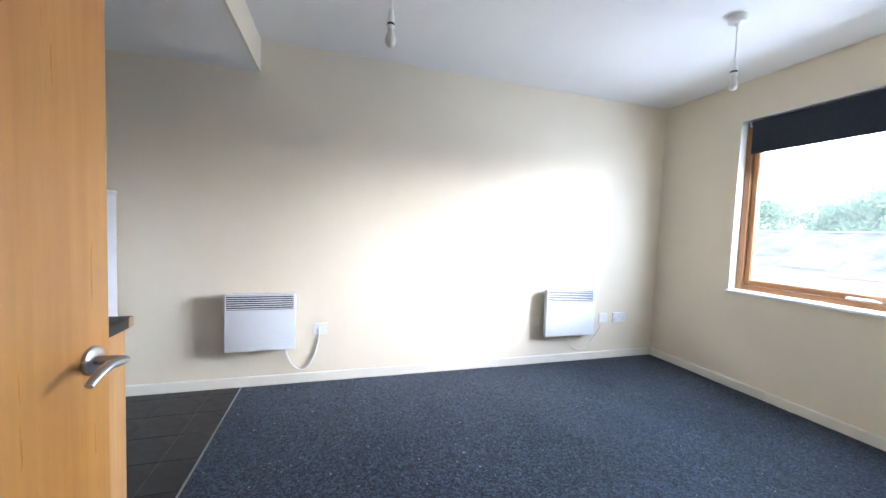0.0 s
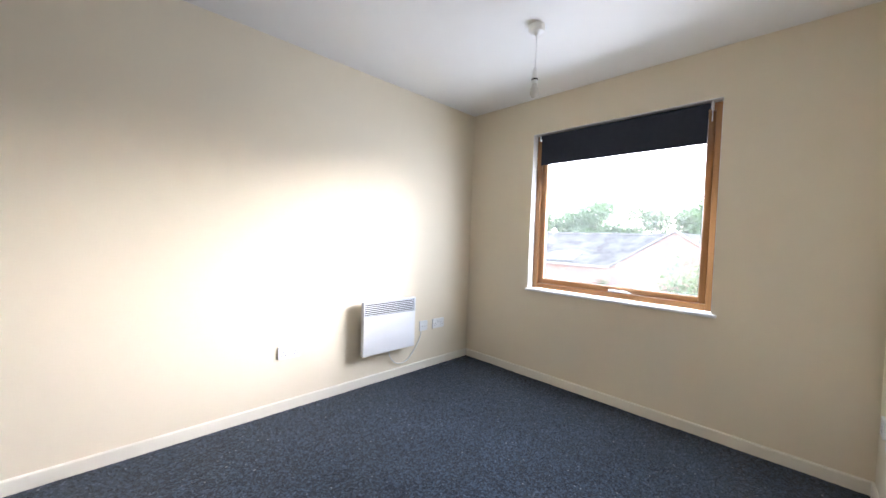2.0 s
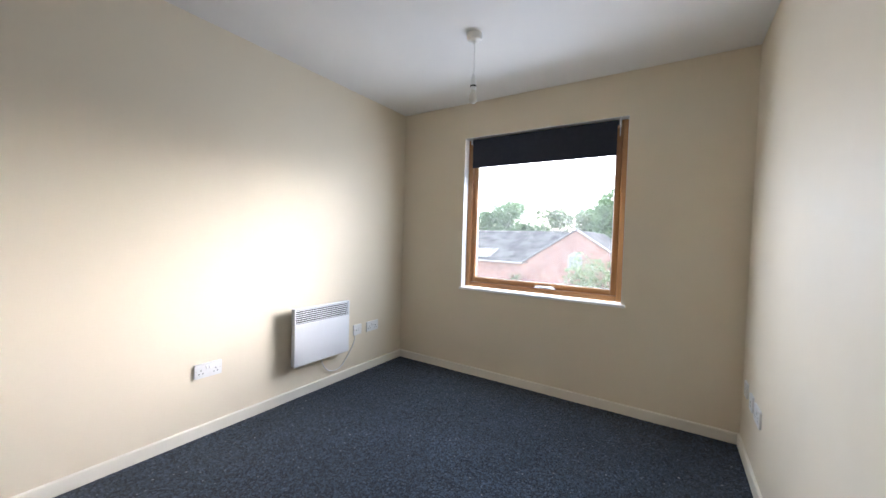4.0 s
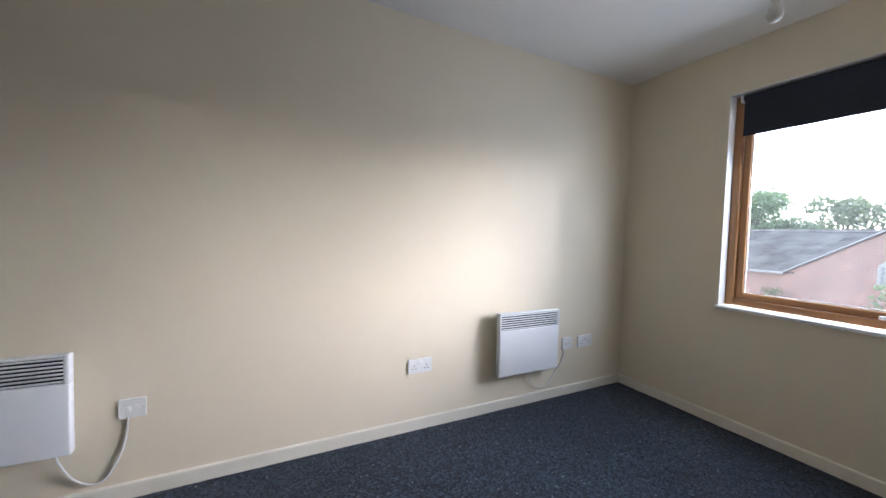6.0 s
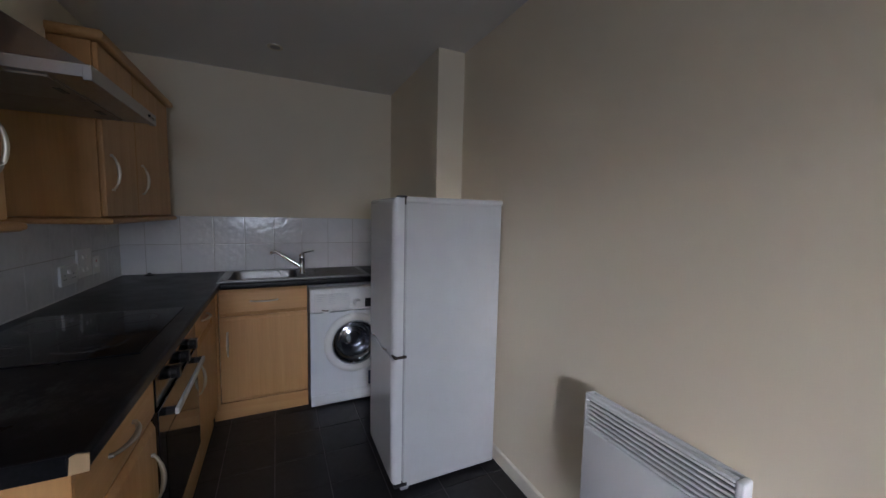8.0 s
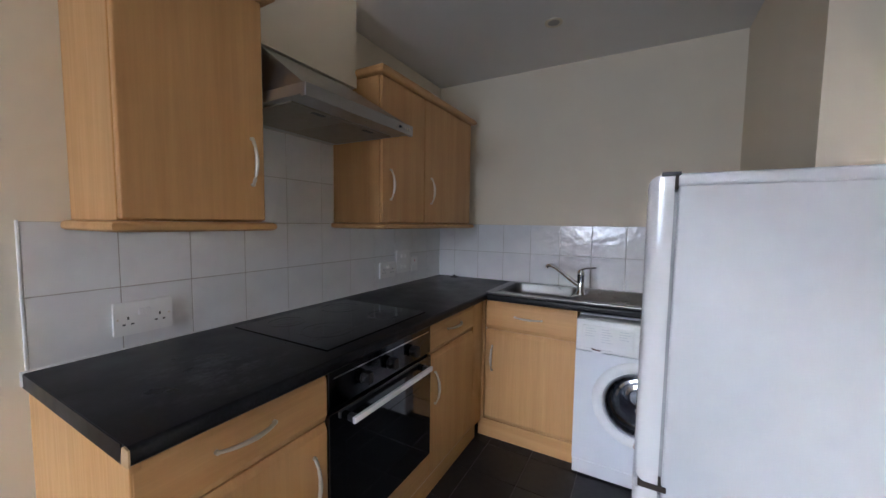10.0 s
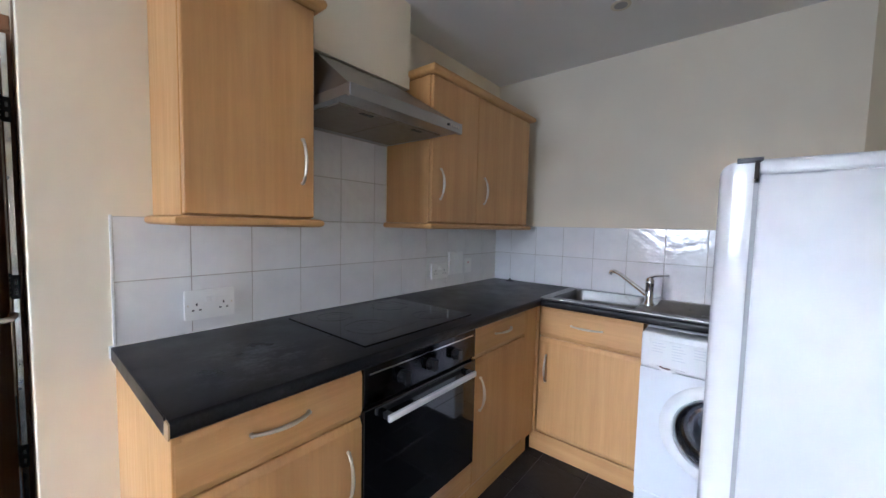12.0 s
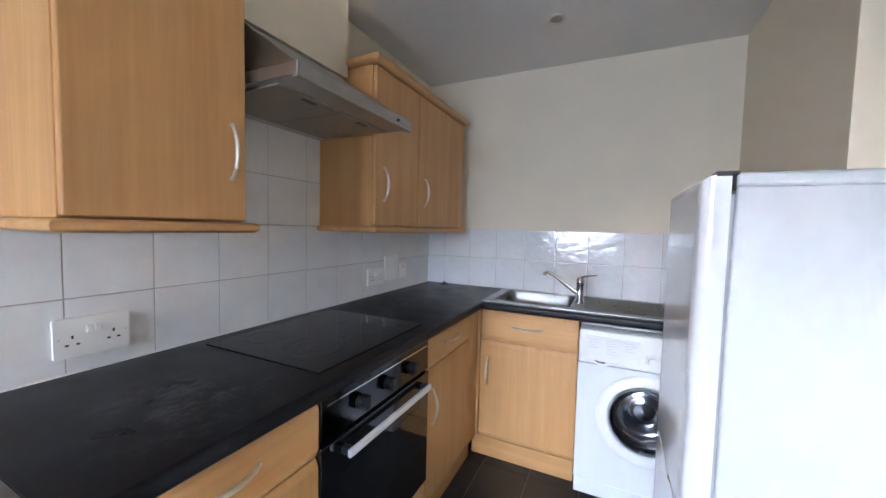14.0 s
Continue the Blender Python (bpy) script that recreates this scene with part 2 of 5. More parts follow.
DIRT = plain("dark_grime", (0.03, 0.022, 0.016), 0.8)
CHIPBOARD = plain("raw_chipboard", (0.50, 0.34, 0.18), 0.85)
PANE = pane_material()
BRICK = brick_material()
SHEET = paint("fibre_cement_roof", (0.20, 0.187, 0.168), 0.9, 0.6, 0.3, 0.7)
ALUMINIUM = metal("aluminium", (0.86, 0.86, 0.86), 0.16)
JOINTBAR = metal("joint_bar", (0.35, 0.34, 0.33), 0.4)
DRUMGLASS = metal("drum_steel", (0.33, 0.345, 0.37), 0.16)
PANELSTEEL = metal("dark_steel", (0.065, 0.065, 0.07), 0.07)
FILTER = plain("greasy_filter_mesh", (0.30, 0.255, 0.20), 0.5, 0.6)


# ---- building helpers ----
def box(bm, x0, x1, y0, y1, z0, z1):
    m = Matrix.LocRotScale(((x0 + x1) / 2, (y0 + y1) / 2, (z0 + z1) / 2), None, (abs(x1 - x0), abs(y1 - y0), abs(z1 - z0)))
    return bmesh.ops.create_cube(bm, size=1, matrix=m)["verts"]


def solid(x0, x1, y0, y1, z0, z1, bevel=0.0, seg=2):
    bm = bmesh.new()
    box(bm, x0, x1, y0, y1, z0, z1)
    if bevel:
        bmesh.ops.bevel(bm, geom=bm.edges[:], offset=bevel, segments=seg, affect="EDGES", profile=0.5)
    return bm


def rod(bm, a, b, r, r2=None, seg=16):
    """A round bar from a to b."""
    a, b = Vector(a), Vector(b)
    m = Matrix.Translation((a + b) / 2) @ (b - a).to_track_quat("Z", "Y").to_matrix().to_4x4()
    bmesh.ops.create_cone(bm, cap_ends=True, segments=seg, radius1=r, radius2=r if r2 is None else r2, depth=(b - a).length, matrix=m)


def sweep(bm, pts, r, seg=10, flat=1.0):
    """A tube along points; flat squeezes its section."""
    pts = [Vector(p) for p in pts]
    rings = []
    up = Vector((0, 0, 1))
    for i, p in enumerate(pts):
        d = (pts[min(i + 1, len(pts) - 1)] - pts[max(i - 1, 0)]).normalized()
        side = d.cross(up if abs(d.z) < 0.95 else Vector((1, 0, 0))).normalized()
        nrm = side.cross(d).normalized()
        rr = r[i] if isinstance(r, (list, tuple)) else r
        rings.append([bm.verts.new(p + side * rr * math.cos(2 * math.pi * k / seg) + nrm * rr * flat * math.sin(2 * math.pi * k / seg)) for k in range(seg)])
    for a, b in zip(rings, rings[1:]):
        for k in range(seg):
            bm.faces.new((a[k], a[(k + 1) % seg], b[(k + 1) % seg], b[k]))
    bm.faces.new(rings[0])
    bm.faces.new(rings[-1])


def lathe(bm, profile, m=None, seg=32):
    """Turns a profile of (radius, height) round the z axis."""
    m = m or Matrix()
    rings = []
    for r, h in profile:
        rings.append([bm.verts.new(m @ Vector((max(r, 1e-4) * math.cos(2 * math.pi * k / seg), max(r, 1e-4) * math.sin(2 * math.pi * k / seg), h))) for k in range(seg)])
    for a, b in zip(rings, rings[1:]):
        for k in range(seg):
            bm.faces.new((a[k], a[(k + 1) % seg], b[(k + 1) % seg], b[k]))
    if profile[0][0] > 0.001 and profile[-1][0] > 0.001:
        for k in range(seg):
            bm.faces.new((rings[-1][k], rings[-1][(k + 1) % seg], rings[0][(k + 1) % seg], rings[0][k]))
    else:
        for (r, _), ring in ((profile[0], rings[0]), (profile[-1], rings[-1])):
            if r < 0.001:
                bm.faces.new(ring)


def prism(bm, outline, m, depth):
    """An outline of (u, v) pushed out by depth along m's z axis."""
    a = [bm.verts.new(m @ Vector((u, v, 0))) for u, v in outline]
    b = [bm.verts.new(m @ Vector((u, v, depth))) for u, v in outline]
    n = len(a)
    bm.faces.new(a)
    bm.faces.new(b)
    for k in range(n):
        bm.faces.new((a[k], a[(k + 1) % n], b[(k + 1) % n], b[k]))


def rounded(w, h, r, seg=5, cx=0.0, cy=0.0):
    pts = []
    for sx, sy, a0 in ((1, 1, 0), (-1, 1, 90), (-1, -1, 180), (1, -1, 270)):
        for k in range(seg + 1):
            a = radians(a0 + 90 * k / seg)
            pts.append((cx + sx * (w / 2 - r) + r * math.cos(a), cy + sy * (h / 2 - r) + r * math.sin(a)))
    return pts


def part(name, bm, mat, parent=None, label="", smooth=False):
    bmesh.ops.recalc_face_normals(bm, faces=bm.faces)
    me = bpy.data.meshes.new(name)
    bm.to_mesh(me)
    bm.free()
    if smooth:
        me.polygons.foreach_set("use_smooth", [True] * len(me.polygons))
        me.set_sharp_from_angle(angle=radians(40))
    me.materials.append(mat)
    ob = new(name, me)
    if parent is not None:
        ob.parent = parent
        m, p = Matrix(), parent
        while p is not None:
            m, p = p.matrix_basis @ m, p.parent
        if parent.get("placed"):
            ob.matrix_parent_inverse = m.inverted()
    if label:
        ob["label"] = label
    return ob


def thing(name, x, y, z, label, category, group="", local=False, m=None):
    """An Empty at the thing's base. Unless local, its parts are given in the room's coordinates."""
    ob = new(name)
    ob.empty_display_size = 0.1
    ob.matrix_basis = m if m is not None else pose(x, y, z)
    if not local:
        ob["placed"] = 1
    return tagged(ob, label, category, group)


def structure(name, bm, mat, label, category, parent=None, smooth=False):
    return tagged(part(name, bm, mat, parent, "", smooth), label, category, "", "structure")


# ---- the shell ----
T = 0.30
structure("wall_north", solid(XE - T, XW + T, YW, YW + T, -0.3, 2.9), WALL, "long cream painted wall with two heaters", "wall")
structure("wall_west", solid(XE - T, XE, YK - T, YW, -0.3, 2.9), WALL, "cream painted kitchen end wall above white tiles", "wall")
bm = solid(XE, RETURN_X, YK - 0.12, YK, -0.3, 2.9)
bmesh.ops.bevel(bm, geom=[e for e in bm.edges if all(v.co.x > RETURN_X - 1e-4 and v.co.y > YK - 1e-4 for v in e.verts)], offset=0.006, segments=4, affect="EDGES", profile=0.5)
structure("wall_kitchen", bm, WALL, "cream painted wall behind the kitchen units", "wall")
structure("wall_return", solid(RETURN_X - 0.12, RETURN_X, YS - 0.12, YK - 0.12, -0.3, 2.9), WALL, "short cream wall beside the open door", "wall")

# window wall, in four pieces round the opening
WY0, WY1, WZ0, WZ1 = 1.187, 2.596, 0.832, 2.262
bm = bmesh.new()
box(bm, XW, XW + T, YS - 0.12, WY0, -0.3, 2.9)
box(bm, XW, XW + T, WY1, YW, -0.3, 2.9)
box(bm, XW, XW + T, WY0, WY1, -0.3, WZ0 - 0.02)
box(bm, XW, XW + T, WY0, WY1, WZ1, 2.9)
structure("wall_east", bm, WALL, "cream painted wall with the window opening", "wall")

# south wall with the doorway
DX0, DX1, DZ = -0.405, 0.46, 2.02
bm = bmesh.new()
box(bm, DX1, XW, YS - 0.12, YS, -0.3, 2.9)
box(bm, RETURN_X, DX1, YS - 0.12, YS, DZ + 0.03, 2.9)
structure("wall_south", bm, WALL, "cream painted wall with sockets and the doorway", "wall")

structure("ceiling_living", solid(RETURN_X - 0.02, XW, YS - 0.12, YW, CEIL, CEIL + 0.2), WHITE, "white painted living room ceiling", "ceiling")
structure("ceiling_kitchen", solid(XE, RETURN_X - 0.021, YK, YW, KCEIL, 2.8), WHITE, "lower white painted kitchen ceiling", "ceiling")
structure("bulkhead", solid(RETURN_X - 0.020, RETURN_X - 0.004, YK, YW, KCEIL - 0.001, CEIL - 0.001), WALL, "cream painted step between the two ceilings", "wall")
structure("boxing", solid(XE, -1.805, 3.160, YW, -0.02, KCEIL), WALL, "cream painted pipe boxing in the kitchen corner", "wall")

structure("subfloor", solid(XE, XW, YS, YW, -0.30, -0.012), DARK_GROUT, "floor base under carpet and tiles", "floor")
bm = bmesh.new()
bmesh.ops.create_grid(bm, x_segments=240, y_segments=180, size=0.5, matrix=Matrix.LocRotScale(((SEAM_X + XW) / 2, (YS - 0.12 + YW) / 2, 0.0), None, (XW - SEAM_X, YW - YS + 0.12, 1)))
for v in bm.verts:
    v.co.z = 0.0035 * noise.noise(v.co * 3.0) + 0.0025 * noise.noise(v.co * 40.0)
structure("carpet", bm, CARPET, "dark navy blue flecked carpet with bits of lint", "carpet", None, True)

# hall behind the doorway
HX0, HX1, HY0 = -1.3, 1.3, -1.2
structure("wall_hall", solid(HX0, HX1, HY0 - 0.12, HY0, -0.3, 2.9), WALL, "plain cream hall wall", "wall")
structure("wall_hall_west", solid(HX0 - 0.12, HX0, HY0, YS - 0.12, -0.3, 2.9), WALL, "plain cream hall wall", "wall")
structure("wall_hall_east", solid(HX1, HX1 + 0.12, HY0, YS - 0.12, -0.3, 2.9), WALL, "plain cream hall wall", "wall")
structure("wall_hall_side", solid(HX0, RETURN_X - 0.12, YS - 0.12, YS, -0.3, 2.9), WALL, "plain cream hall wall", "wall")
structure("ceiling_hall", solid(HX0, HX1, HY0, YS - 0.121, 2.4, 2.6), WHITE, "plain white hall ceiling", "ceiling")
structure("floor_hall", solid(HX0, HX1, HY0, YS - 0.121, -0.1, -0.002), CARPET, "dark blue hall carpet", "carpet")
structure("roof", solid(XE - T, XW + T, HY0 - 0.12, YW + T, 2.901, 3.0), WHITE, "plain slab over the flat", "ceiling")


def skirting(name, x0, x1, y0, y1, side):
    """A rounded-top board; side is the wall face that it stands on."""
    h = 0.074
    bm = solid(x0, x1, y0, y1, -0.004, h)
    top = [e for e in bm.edges if all(v.co.z > h - 1e-4 for v in e.verts)]
    keep = {"n": lambda v: v.co.y < y0 + 1e-4, "s": lambda v: v.co.y > y1 - 1e-4, "e": lambda v: v.co.x < x0 + 1e-4, "w": lambda v: v.co.x > x1 - 1e-4}[side]
    bmesh.ops.bevel(bm, geom=[e for e in top if all(keep(v) for v in e.verts)], offset=0.009, segments=4, affect="EDGES", profile=0.5)
    return structure(name, bm, GLOSS, "low off-white painted skirting board", "skirting board")


skirting("baseboard_north", -1.80, XW, YW - 0.015, YW, "n")
skirting("baseboard_east", XW - 0.015, XW, YS, YW - 0.015, "e")
skirting("baseboard_south", DX1 + 0.06, XW - 0.015, YS, YS + 0.015, "s")
skirting("baseboard_return", RETURN_X, RETURN_X + 0.015, YS + 0.03, YK, "w")

# ---- door and doorway ----
door_frame = tagged(thing("door_frame", 0, YS, 0, "dark brown timber door lining and architrave", "door frame"), kind="structure")
part("jamb", solid(RETURN_X, DX0 + 0.028, YS - 0.125, YS + 0.006, -0.01, DZ, 0.002), JAMB, door_frame)
part("seal_strip", solid(-0.399, -0.381, YS + 0.006, YS + 0.012, 0.0, DZ - 0.002, 0.001), ALUMINIUM, door_frame, "bright aluminium draught strip")
for z in (0.27, 1.0, 1.72):
    part("hinge_plate", solid(-0.402, -0.376, YS + 0.0062, YS + 0.015, z - 0.05, z + 0.05, 0.002), BLACK, door_frame, "black hinge plate")
    for dz in (-0.02, 0.02):
        part("hinge_slot", solid(-0.394, -0.386, YS + 0.0145, YS + 0.0157, z + dz - 0.010, z + dz + 0.010, 0.002), SILL, door_frame)
part("jamb", solid(DX1 - 0.03, DX1, YS - 0.125, YS + 0.006, -0.01, DZ, 0.002), JAMB, door_frame)
part("head", solid(RETURN_X, DX1, YS - 0.125, YS + 0.006, DZ, DZ + 0.03, 0.002), JAMB, door_frame)
part("architrave", solid(DX1 - 0.004, DX1 + 0.056, YS, YS + 0.016, -0.004, DZ + 0.01, 0.004), JAMB, door_frame)
part("architrave", solid(RETURN_X + 0.001, DX1 + 0.056, YS, YS + 0.016, DZ + 0.012, DZ + 0.07, 0.004), JAMB, door_frame)

# the leaf hangs on the jamb beside the return wall and stands open into the room
door = thing("door_1", 0, 0, 0, "open oak veneer flush door with satin lever handle", "door", local=True,
             m=pose(-0.372, YS + 0.008, 0.008, 0, 0, 86.0))
door["kind"] = "structure"
LEAF = 0.742
leaf = part("leaf", solid(0.004, LEAF, -0.040, 0.0, 0, 1.985, 0.002), DOORWOOD, door, "oak veneer leaf")
for s in (1, -1):
    y0 = 0.0 if s > 0 else -0.040
    bm = bmesh.new()
    lathe(bm, [(0.0, 0), (0.026, 0), (0.026, 0.006), (0.022, 0.009), (0.0, 0.009)], Matrix.Translation((LEAF - 0.048, y0, 0.985)) @ pose(0, 0, 0, -90 * s, 0, 0))
    sweep(bm, [(LEAF - 0.048, y0 + s * 0.006, 0.985), (LEAF - 0.048, y0 + s * 0.040, 0.985), (LEAF - 0.054, y0 + s * 0.052, 0.986), (LEAF - 0.071, y0 + s * 0.057, 0.989),
               (LEAF - 0.094, y0 + s * 0.056, 0.992), (LEAF - 0.116, y0 + s * 0.053, 0.984), (LEAF - 0.136, y0 + s * 0.051, 0.972)],
          [0.010, 0.010, 0.0105, 0.0105, 0.010, 0.009, 0.007], 14, 0.8)
    part("lever_handle", bm, STEEL, leaf, "satin steel lever handle", True)
for z in (0.27, 1.0, 1.72):
    bm = bmesh.new()
    for k in range(5):
        rod(bm, (-0.004, 0.002, z - 0.05 + 0.0205 * k), (-0.004, 0.002, z - 0.05 + 0.0205 * k + 0.0165), 0.0065)
    box(bm, 0.0, 0.004, -0.034, 0.0, z - 0.05, z + 0.05)
    part("hinge", bm, BLACK, door, "dark butt hinge")


# ---- window ----
window = tagged(thing("window_1", XW + 0.1, (WY0 + WY1) / 2, WZ0, "varnished pine window with a single large pane", "window"), kind="structure")
FX = 3.490
y0, y1, z0, z1 = WY0 + 0.002, WY1 - 0.002, WZ0 + 0.004, WZ1 - 0.002
fw = 0.048
part("window_frame", solid(FX, FX + 0.075, y0, y0 + fw, z0, z1, 0.004), PINE_Z, window)
part("window_frame", solid(FX, FX + 0.075, y1 - fw, y1, z0, z1, 0.004), PINE_Z, window)
part("window_frame", solid(FX - 0.001, FX + 0.075, y0 + fw, y1 - fw, z0, z0 + fw * 0.9, 0.004), PINE_Y, window)
part("window_frame", solid(FX - 0.001, FX + 0.075, y0 + fw, y1 - fw, z1 - fw, z1, 0.004), PINE_Y, window)
sy0, sy1, sz0, sz1 = y0 + fw + 0.003, y1 - fw - 0.003, z0 + fw * 0.9 + 0.003, z1 - fw - 0.003
sw = 0.042
sash = part("sash", solid(FX + 0.022, FX + 0.07, sy0, sy0 + sw, sz0, sz1, 0.006), PINE_Z, window)
part("sash", solid(FX + 0.022, FX + 0.07, sy1 - sw, sy1, sz0, sz1, 0.006), PINE_Z, window)
part("sash", solid(FX + 0.021, FX + 0.07, sy0 + sw, sy1 - sw, sz0, sz0 + sw, 0.006), PINE_Y, window)
part("sash", solid(FX + 0.021, FX + 0.07, sy0 + sw, sy1 - sw, sz1 - sw, sz1, 0.006), PINE_Y, window)
pane = part("pane", solid(FX + 0.045, FX + 0.049, sy0 + sw - 0.004, sy1 - sw + 0.004, sz0 + sw - 0.004, sz1 - sw + 0.004), PANE, window)
pane.visible_shadow = False
bm = bmesh.new()
for a in (solid(FX + 0.038, FX + 0.044, sy0 + sw - 0.001, sy0 + sw + 0.006, sz0 + sw, sz1 - sw), solid(FX + 0.038, FX + 0.044, sy1 - sw - 0.006, sy1 - sw + 0.001, sz0 + sw, sz1 - sw),
          solid(FX + 0.038, FX + 0.044, sy0 + sw, sy1 - sw, sz0 + sw - 0.001, sz0 + sw + 0.007)):
    me = bpy.data.meshes.new("tmp")
    a.to_mesh(me)
    a.free()
    bm.from_mesh(me)
    bpy.data.meshes.remove(me)
part("glazing_strip", bm, WHITE_PLASTIC, window, "pale glazing gasket")
bm = solid(FX - 0.012, FX + 0.006, 1.735, 1.885, z0 + fw * 0.9 + 0.008, z0 + fw * 0.9 + 0.026, 0.005)
sweep(bm, [(FX - 0.010, 1.80, z0 + 0.062), (FX - 0.034, 1.80, z0 + 0.064), (FX - 0.038, 1.76, z0 + 0.062), (FX - 0.037, 1.70, z0 + 0.060)], 0.008, 10, 0.8)
part("window_handle", bm, CHROME, window, "pale metal espagnolette handle", True)
bm = solid(XW - 0.028, FX, 1.158, 2.607, WZ0 - 0.021, WZ0 + 0.001, 0.006, 3)
part("window_sill", bm, SILL, window, "white painted sill board")
# white painted reveal linings
part("reveal", solid(XW + 0.001, FX, WY1 - 0.003, WY1 + 0.001, WZ0, WZ1), SILL, window, "white reveal")
part("reveal", solid(XW + 0.001, FX, WY0 - 0.001, WY0 + 0.003, WZ0, WZ1), SILL, window, "white reveal")
part("reveal", solid(XW + 0.001, FX, WY0, WY1, WZ1 - 0.003, WZ1 + 0.001), SILL, window, "white reveal")

blind = thing("roller_blind", 3.46, 1.89, 1.985, "dark navy roller blind drawn a little way down", "roller blind")
bm = bmesh.new()
rod(bm, (3.462, 1.262, 2.232), (3.462, 2.532, 2.232), 0.021, seg=24)
part("roller", bm, BLIND, blind, smooth=True)
bm = bmesh.new()
bmesh.ops.create_grid(bm, x_segments=40, y_segments=8, size=0.5, matrix=Matrix.Translation((3.442, 1.897, 2.118)) @ pose(0, 0, 0, 90, 0, 90) @ Matrix.Diagonal((1.255, 0.25, 1, 1)))
for v in bm.verts:
    v.co.x += 0.002 * math.sin(v.co.y * 5.0) + 0.0015 * noise.noise(v.co * 6)
bmesh.ops.solidify(bm, geom=bm.faces[:], thickness=0.0012)
part("cloth", bm, BLIND, blind, smooth=True)
part("bottom_bar", solid(3.437, 3.447, 1.27, 2.524, 1.977, 1.996, 0.003), BLIND, blind)
for yy in (1.246, 2.536):
    part("bracket", solid(3.440, 3.486, yy, yy + 0.012, 2.205, 2.258, 0.003), WHITE_PLASTIC, blind, "white plastic bracket")
bm = bmesh.new()
sweep(bm, [(3.455, 1.252, 2.22), (3.452, 1.250, 2.17), (3.452, 1.250, 2.125)], 0.003, 8)
part("chain", bm, WHITE_PLASTIC, blind, "short white bead chain")


# ---- pendant lamps and downlight ----
def pendant(x, y):
    ob = thing("pendant_lamp", x, y, CEIL, "bare bulb hanging from a white ceiling rose", "pendant lamp", "pendant lamps", local=True)
    bm = bmesh.new()
    lathe(bm, [(0.0, 0.0), (0.048, 0.0), (0.049, -0.022), (0.042, -0.040), (0.016, -0.047), (0.008, -0.058), (0.0, -0.058)], seg=36)
    part("ceiling_rose", bm, WHITE_PLASTIC, ob, smooth=True)
    bm = bmesh.new()
    sweep(bm, [(0, 0, -0.04), (0.002, 0.001, -0.15), (0.001, 0, -0.229), (0, 0, -0.258)], 0.0035, 8)
    part("cord", bm, WHITE_PLASTIC, ob, smooth=True)
    bm = bmesh.new()
    lathe(bm, [(0.0, -0.253), (0.009, -0.253), (0.014, -0.273), (0.017, -0.293), (0.018, -0.323), (0.0, -0.323)], seg=24)
    part("holder", bm, WHITE_PLASTIC, ob, smooth=True)
    bm = bmesh.new()
    lathe(bm, [(0.0, -0.319), (0.0195, -0.319), (0.0195, -0.329), (0.0, -0.329)], seg=24)
    part("ring", bm, BLACK, ob, "dark joint ring")
    bm = bmesh.new()
    lathe(bm, [(0.0, -0.329), (0.0185, -0.329), (0.0185, -0.344), (0.014, -0.348), (0.0, -0.348)], seg=24)
    part("skirt", bm, WHITE_PLASTIC, ob, smooth=True)
    bm = bmesh.new()
    lathe(bm, [(0.0, -0.348), (0.013, -0.348), (0.015, -0.360), (0.023, -0.380), (0.027, -0.400), (0.025, -0.416), (0.016, -0.428), (0.0, -0.432)], seg=28)
    part("bulb", bm, BULB_WHITE, ob, "unlit pearl bulb", True)
    return ob


BULB_WHITE = plain("pearl_bulb", (0.70, 0.67, 0.61), 0.25)
lamp = pendant(2.41, 1.98)
copy_thing(lamp, pose(0.380, 2.212, CEIL))

spot = thing("ceiling_downlight", -2.272, 2.262, KCEIL, "small round recessed downlight, switched off", "downlight", local=True)
bm = bmesh.new()
lathe(bm, [(0.030, 0.004), (0.030, -0.004), (0.044, -0.004), (0.046, 0.004)], seg=32)
part("bezel", bm, NICKEL, spot, "brushed nickel ring", True)
bm = bmesh.new()
lathe(bm, [(0.0, -0.0005), (0.012, -0.0005), (0.0295, -0.0035), (0.0295, 0.003), (0.0, 0.003)], seg=24)
part("lamp_glass", bm, JOINTBAR, spot, smooth=True)


